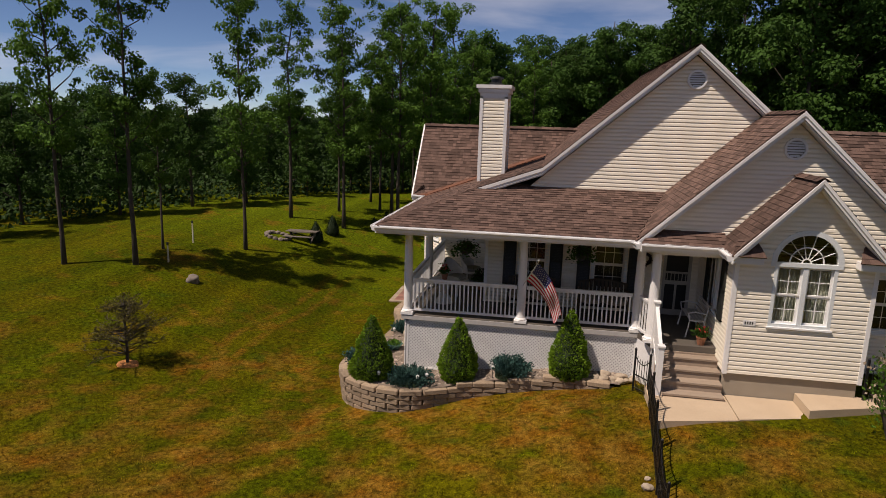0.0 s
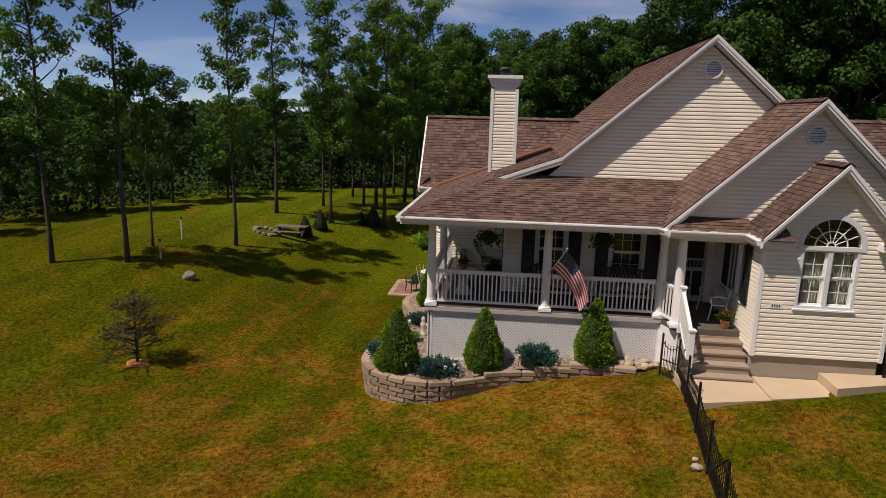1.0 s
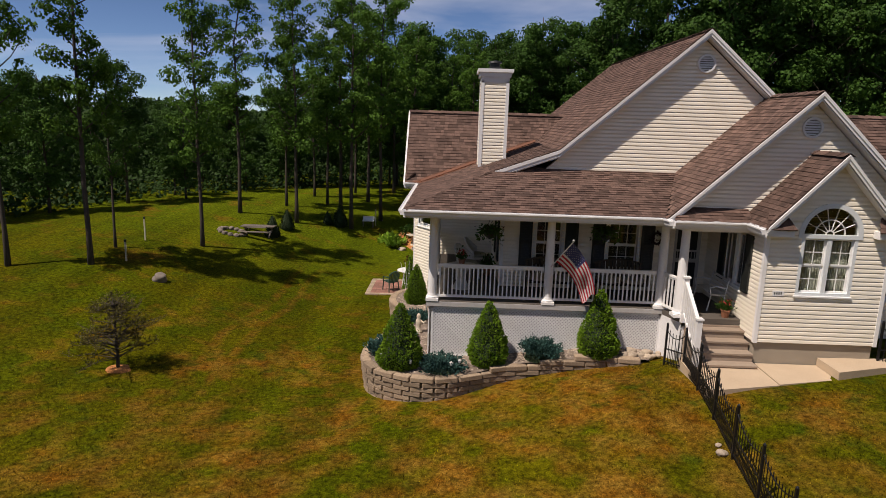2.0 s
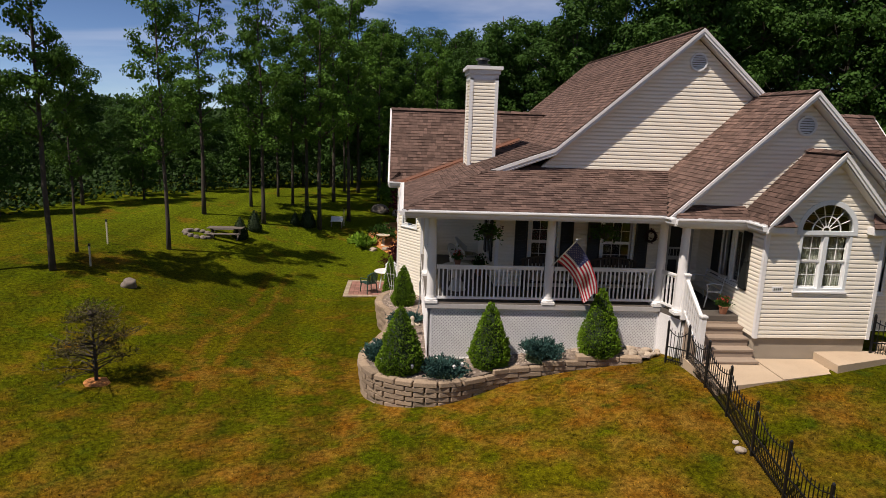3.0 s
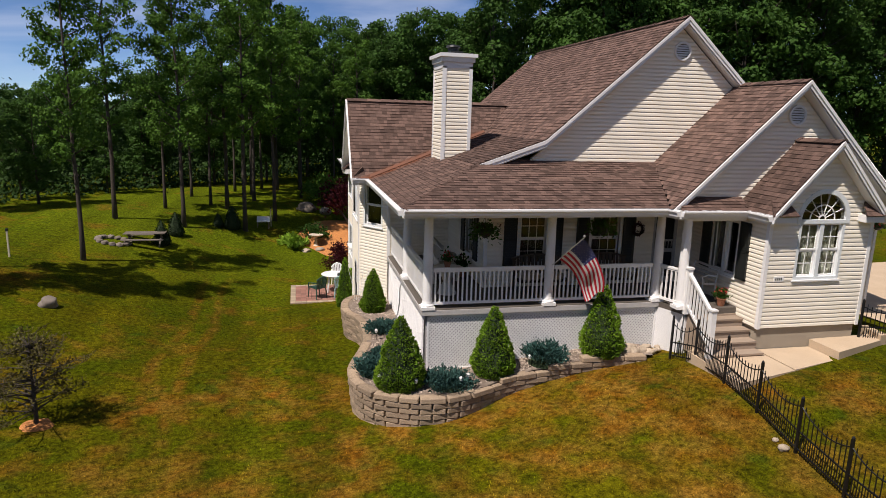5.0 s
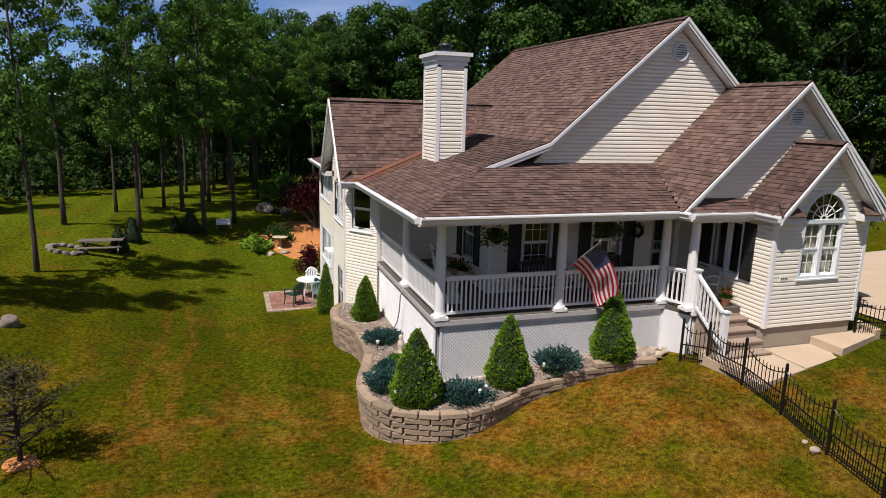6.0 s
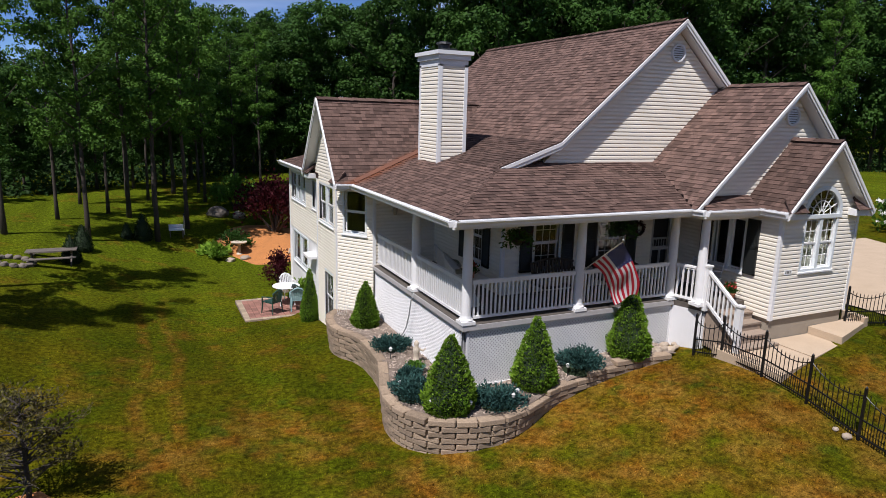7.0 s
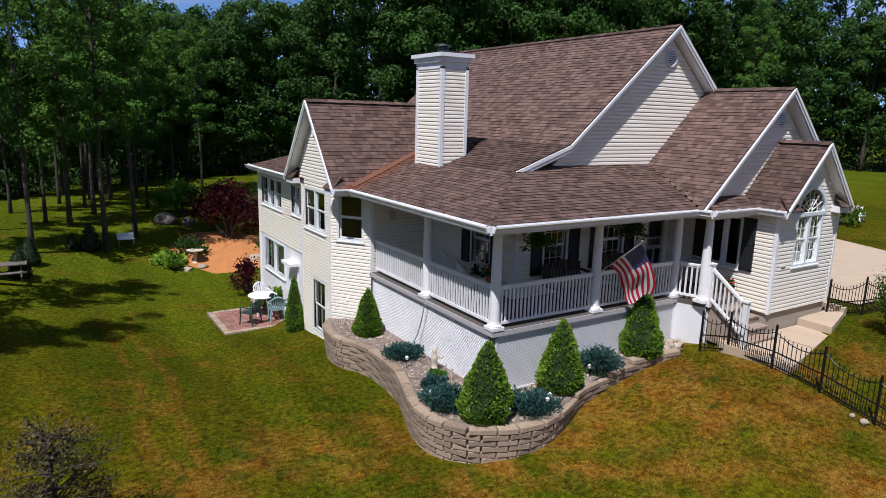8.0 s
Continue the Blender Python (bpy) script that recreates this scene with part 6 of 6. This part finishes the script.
def plant(kinds, k, x, y, s, turn, leaf, label, group, name="tree", slim=1.0):
    t = thing(name, label, "tree", group, (x, y, gz(x, y) - 0.05))
    t.rotation_euler, t.scale = (0, 0, turn), (s * slim, s * slim, s)
    part("trunk", kinds[k % len(kinds)][0], M_BARK, t, smooth=True)
    part("crown", kinds[k % len(kinds)][1], leaf, t)
    return t


rng = random.Random(21)
LAWN_TREES = [(-15.5, 6.3), (-13.05, 7.3), (-11, 12.8), (-13.4, 9.75), (-11.5, 19.6), (-8.5, 20.3), (-4.15, 24.3), (-5.65, 22.1), (-10, 23.9), (-7.9, 26.2), (-6.9, 25.5), (-7.1, 33), (-5.4, 35), (-4.3, 34.6), (-2.7, 35.2),
              (-5.9, 31.4), (-5.6, 29.1), (-2.6, 31.4), (0, 37.6), (1.8, 37.2), (-9.4, 29.2)]
SIZES = [0.88, 0.84, 0.98, 0.55, 0.8, 1.04, 0.98, 0.9]
for k, (x, y) in enumerate(LAWN_TREES):
    plant(LAWN_KINDS, k, x, y, SIZES[k] if k < len(SIZES) else rng.uniform(0.75, 0.95), rng.uniform(0, 6.28), M_LEAF, "tall slim deciduous tree with a bare lower trunk", "lawn trees", slim=0.82 if k < 4 else 0.92)
plant(LAWN_KINDS, 1, 52.2, 28.8, 1.1, 0.7, M_LEAF, "tall bare-trunked tree beyond the driveway", "lawn trees", slim=0.85)
EDGE = [(-46, -16), (-34, -2), (-25, 8), (-20.5, 16), (-18, 24), (-13.5, 31.5), (-9, 38), (-4, 43.5), (2, 47), (8, 48.5), (14, 46.5), (22, 37), (33, 36), (46, 38), (58, 36), (70, 30), (84, 20)]


def along(t, out=0.0):
    """A place along the edge of the wood, moved out into it."""
    f = t * (len(EDGE) - 1)
    i = min(int(f), len(EDGE) - 2)
    a, b = Vector(EDGE[i]), Vector(EDGE[i + 1])
    def heading(j):
        return (Vector(EDGE[min(j + 1, len(EDGE) - 1)]) - Vector(EDGE[max(j - 1, 0)])).normalized()
    d = heading(i).lerp(heading(i + 1), f - i).normalized()
    return a.lerp(b, f - i) + Vector((-d.y, d.x)) * out


def stature(x):
    """The wood is lower in the west."""
    return float(np.interp(x, (-15, -11, -6, 0, 8, 22, 32), (0.42, 0.5, 0.68, 0.9, 0.98, 1.2, 1.35)))


for row in range(2):
    for k in range(48):
        p = along((k + rng.random()) / 48, row * 5.0 + rng.gauss(0, 1.2))
        x, y = p.x, p.y
        s = rng.uniform(0.74, 1.1) * stature(x) * (1 + 0.05 * row)
        plant(WOOD_KINDS, k + row, x, y, s, rng.uniform(0, 6.28), M_LEAF if rng.random() < 0.15 else M_LEAF_DARK, "dark green woodland tree at the lawn's edge", "woodland trees", "woodland_tree")
# undergrowth and the depth of the wood, their shade put into the leaf colour
g, pts = Geo(), []
for k in range(52000):
    deep = rng.uniform(-0.6, 12)
    p = along(rng.random(), deep)
    pts.append((Vector((p.x, p.y, gz(p.x, p.y) + abs(rng.gauss(0, 0.9 + 0.16 * max(0, deep))))), (rng.gauss(0, 0.6), -0.6, 0.5)))
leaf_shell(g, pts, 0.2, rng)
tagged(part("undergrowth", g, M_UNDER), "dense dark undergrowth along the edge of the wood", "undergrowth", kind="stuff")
g, pts = Geo(), []
for k in range(110000):
    p = along(rng.random(), rng.uniform(13, 27))
    top = 14 * stature(p.x) + 2.5 * noise.noise((p.x * 0.15, p.y * 0.15, 3))
    pts.append((Vector((p.x, p.y, 0.8 + rng.random() * top)), (rng.gauss(0, 0.6), -0.7, 0.4)))
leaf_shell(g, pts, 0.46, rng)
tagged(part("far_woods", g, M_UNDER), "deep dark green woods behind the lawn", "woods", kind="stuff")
# unseen leaf ring to the south, added to block horizon light on the walls
g, pts = Geo(), []
for k in range(22000):
    a = rng.uniform(math.radians(178), math.radians(378))
    d = rng.uniform(62, 78)
    pts.append((Vector((math.cos(a) * d, math.sin(a) * d - 5, rng.random() * (13 + 3 * noise.noise((a * 9, 0, 1))))), (0, 0, 0.3)))
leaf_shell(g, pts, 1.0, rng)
tagged(part("far_woods", g, M_UNDER), "unseen ring of dark leaves added to cut low sky light", "woods", kind="stuff")

# ---- grass blades over the near lawn ----
def inside(x, y):
    """Whether a place is paved, built over or bedded."""
    if -1.9 < x < 5.8 and y > -0.9 or x >= 5.8 and y > -1.0:
        return True
    if 5.9 < x < 11.2 and y > -3.4 + 0.2 * (x - 5.9):
        return True
    return -2.1 < x < 2.2 and y > -1.95


M_BLADE = grass_material("grass_blade", 1.15, 0.65)
g = Geo()
nrng = np.random.default_rng(6)
bx_, by_ = nrng.uniform(-13, 13, 150000), nrng.uniform(-12.5, 12, 150000)
keep = nrng.random(150000) < np.clip(1.25 - np.hypot(bx_ + 2, by_ + 9) / 24, 0.1, 1)
bx_, by_ = bx_[keep], by_[keep]
bz_ = ground_at(bx_, by_)
for x, y, z, a, h in zip(bx_, by_, bz_, nrng.uniform(0, 6.28, len(bx_)), nrng.uniform(0.02, 0.05, len(bx_))):
    if inside(x, y):
        continue
    c, s = math.cos(a) * 0.012, math.sin(a) * 0.012
    o = len(g.v)
    g.v += [(x - c, y - s, z - 0.01), (x + c, y + s, z - 0.01), (x + s * 2.5, y - c * 2.5, z + h)]
    g.f.append((o, o + 1, o + 2))
tagged(part("grass", g, M_BLADE), "short mown grass blades, green to straw brown", "grass", kind="stuff")


# ---- shingles ----
def lay_shingles():
    """Lays courses of shingle tabs on every roof slab; those on the porch corner are single pieces."""
    rng = random.Random(77)
    count = 0
    for base, pts in ROOFS:
        n = (pts[1] - pts[0]).cross(pts[2] - pts[0]).normalized()
        n = n if n.z > 0 else -n
        u = Vector((0, 0, 1)).cross(n).normalized()
        v = n.cross(u)
        o = Vector((0, 0, 0))
        uv = [((p - o).dot(u), (p - o).dot(v)) for p in pts]
        lift = (pts[0] - o).dot(n)
        v0, v1 = min(q[1] for q in uv), max(q[1] for q in uv)
        at = lambda a, b, k: u * a + v * b + n * (lift + k)

        def span_at(y):
            xs_ = []
            for (xa, ya), (xb, yb) in zip(uv, uv[1:] + uv[:1]):
                if abs(ya - yb) > 1e-6 and min(ya, yb) - 1e-6 <= y <= max(ya, yb) + 1e-6:
                    xs_.append(xa + (xb - xa) * (y - ya) / (yb - ya))
            return (min(xs_), max(xs_)) if len(xs_) > 1 else None

        g = Geo()
        step = 0.128
        b = v0 - 0.025
        while b < v1 - 0.02:
            lo, hi = span_at(max(b, v0 + 0.001)), span_at(min(b + step, v1 - 0.001))
            if lo and hi:
                x = min(lo[0], hi[0]) - rng.uniform(0, 0.3)
                end = max(lo[1], hi[1])
                while x < end:
                    wd = rng.choice((0.1, 0.13, 0.16, 0.2, 0.26))
                    x2 = x + wd
                    l0, l1 = max(x, lo[0]), min(x2, lo[1])
                    h0, h1 = max(x, hi[0]), min(x2, hi[1])
                    if l1 - l0 > 0.02 or h1 - h0 > 0.02:
                        l0, l1, h0, h1 = min(l0, l1), max(l0, l1), min(h0, h1), max(h0, h1)
                        k = 0.014 + rng.choice((0, 0.006, 0.01))
                        t = min(b + step + 0.02, v1)
                        quad = [at(l0, b, k), at(l1 - 0.003, b, k), at(h1 - 0.003, t, 0.004), at(h0, t, 0.004), at(l0, b, 0), at(l1 - 0.003, b, 0)]
                        fs = [(0, 1, 2, 3), (4, 5, 1, 0)]
                        c = quad[0]
                        if count < 300 and c.x < 3.2 and c.y < 0.25 and c.z < 5.2 and base is ROOFS[2][0]:
                            part("shingle", Geo().add(quad, fs), M_SHINGLE, base)
                            count += 1
                        else:
                            g.add(quad, fs)
                    x = x2
            b += step
        tagged(part("shingles", g, M_SHINGLE, base), kind="stuff")


lay_shingles()
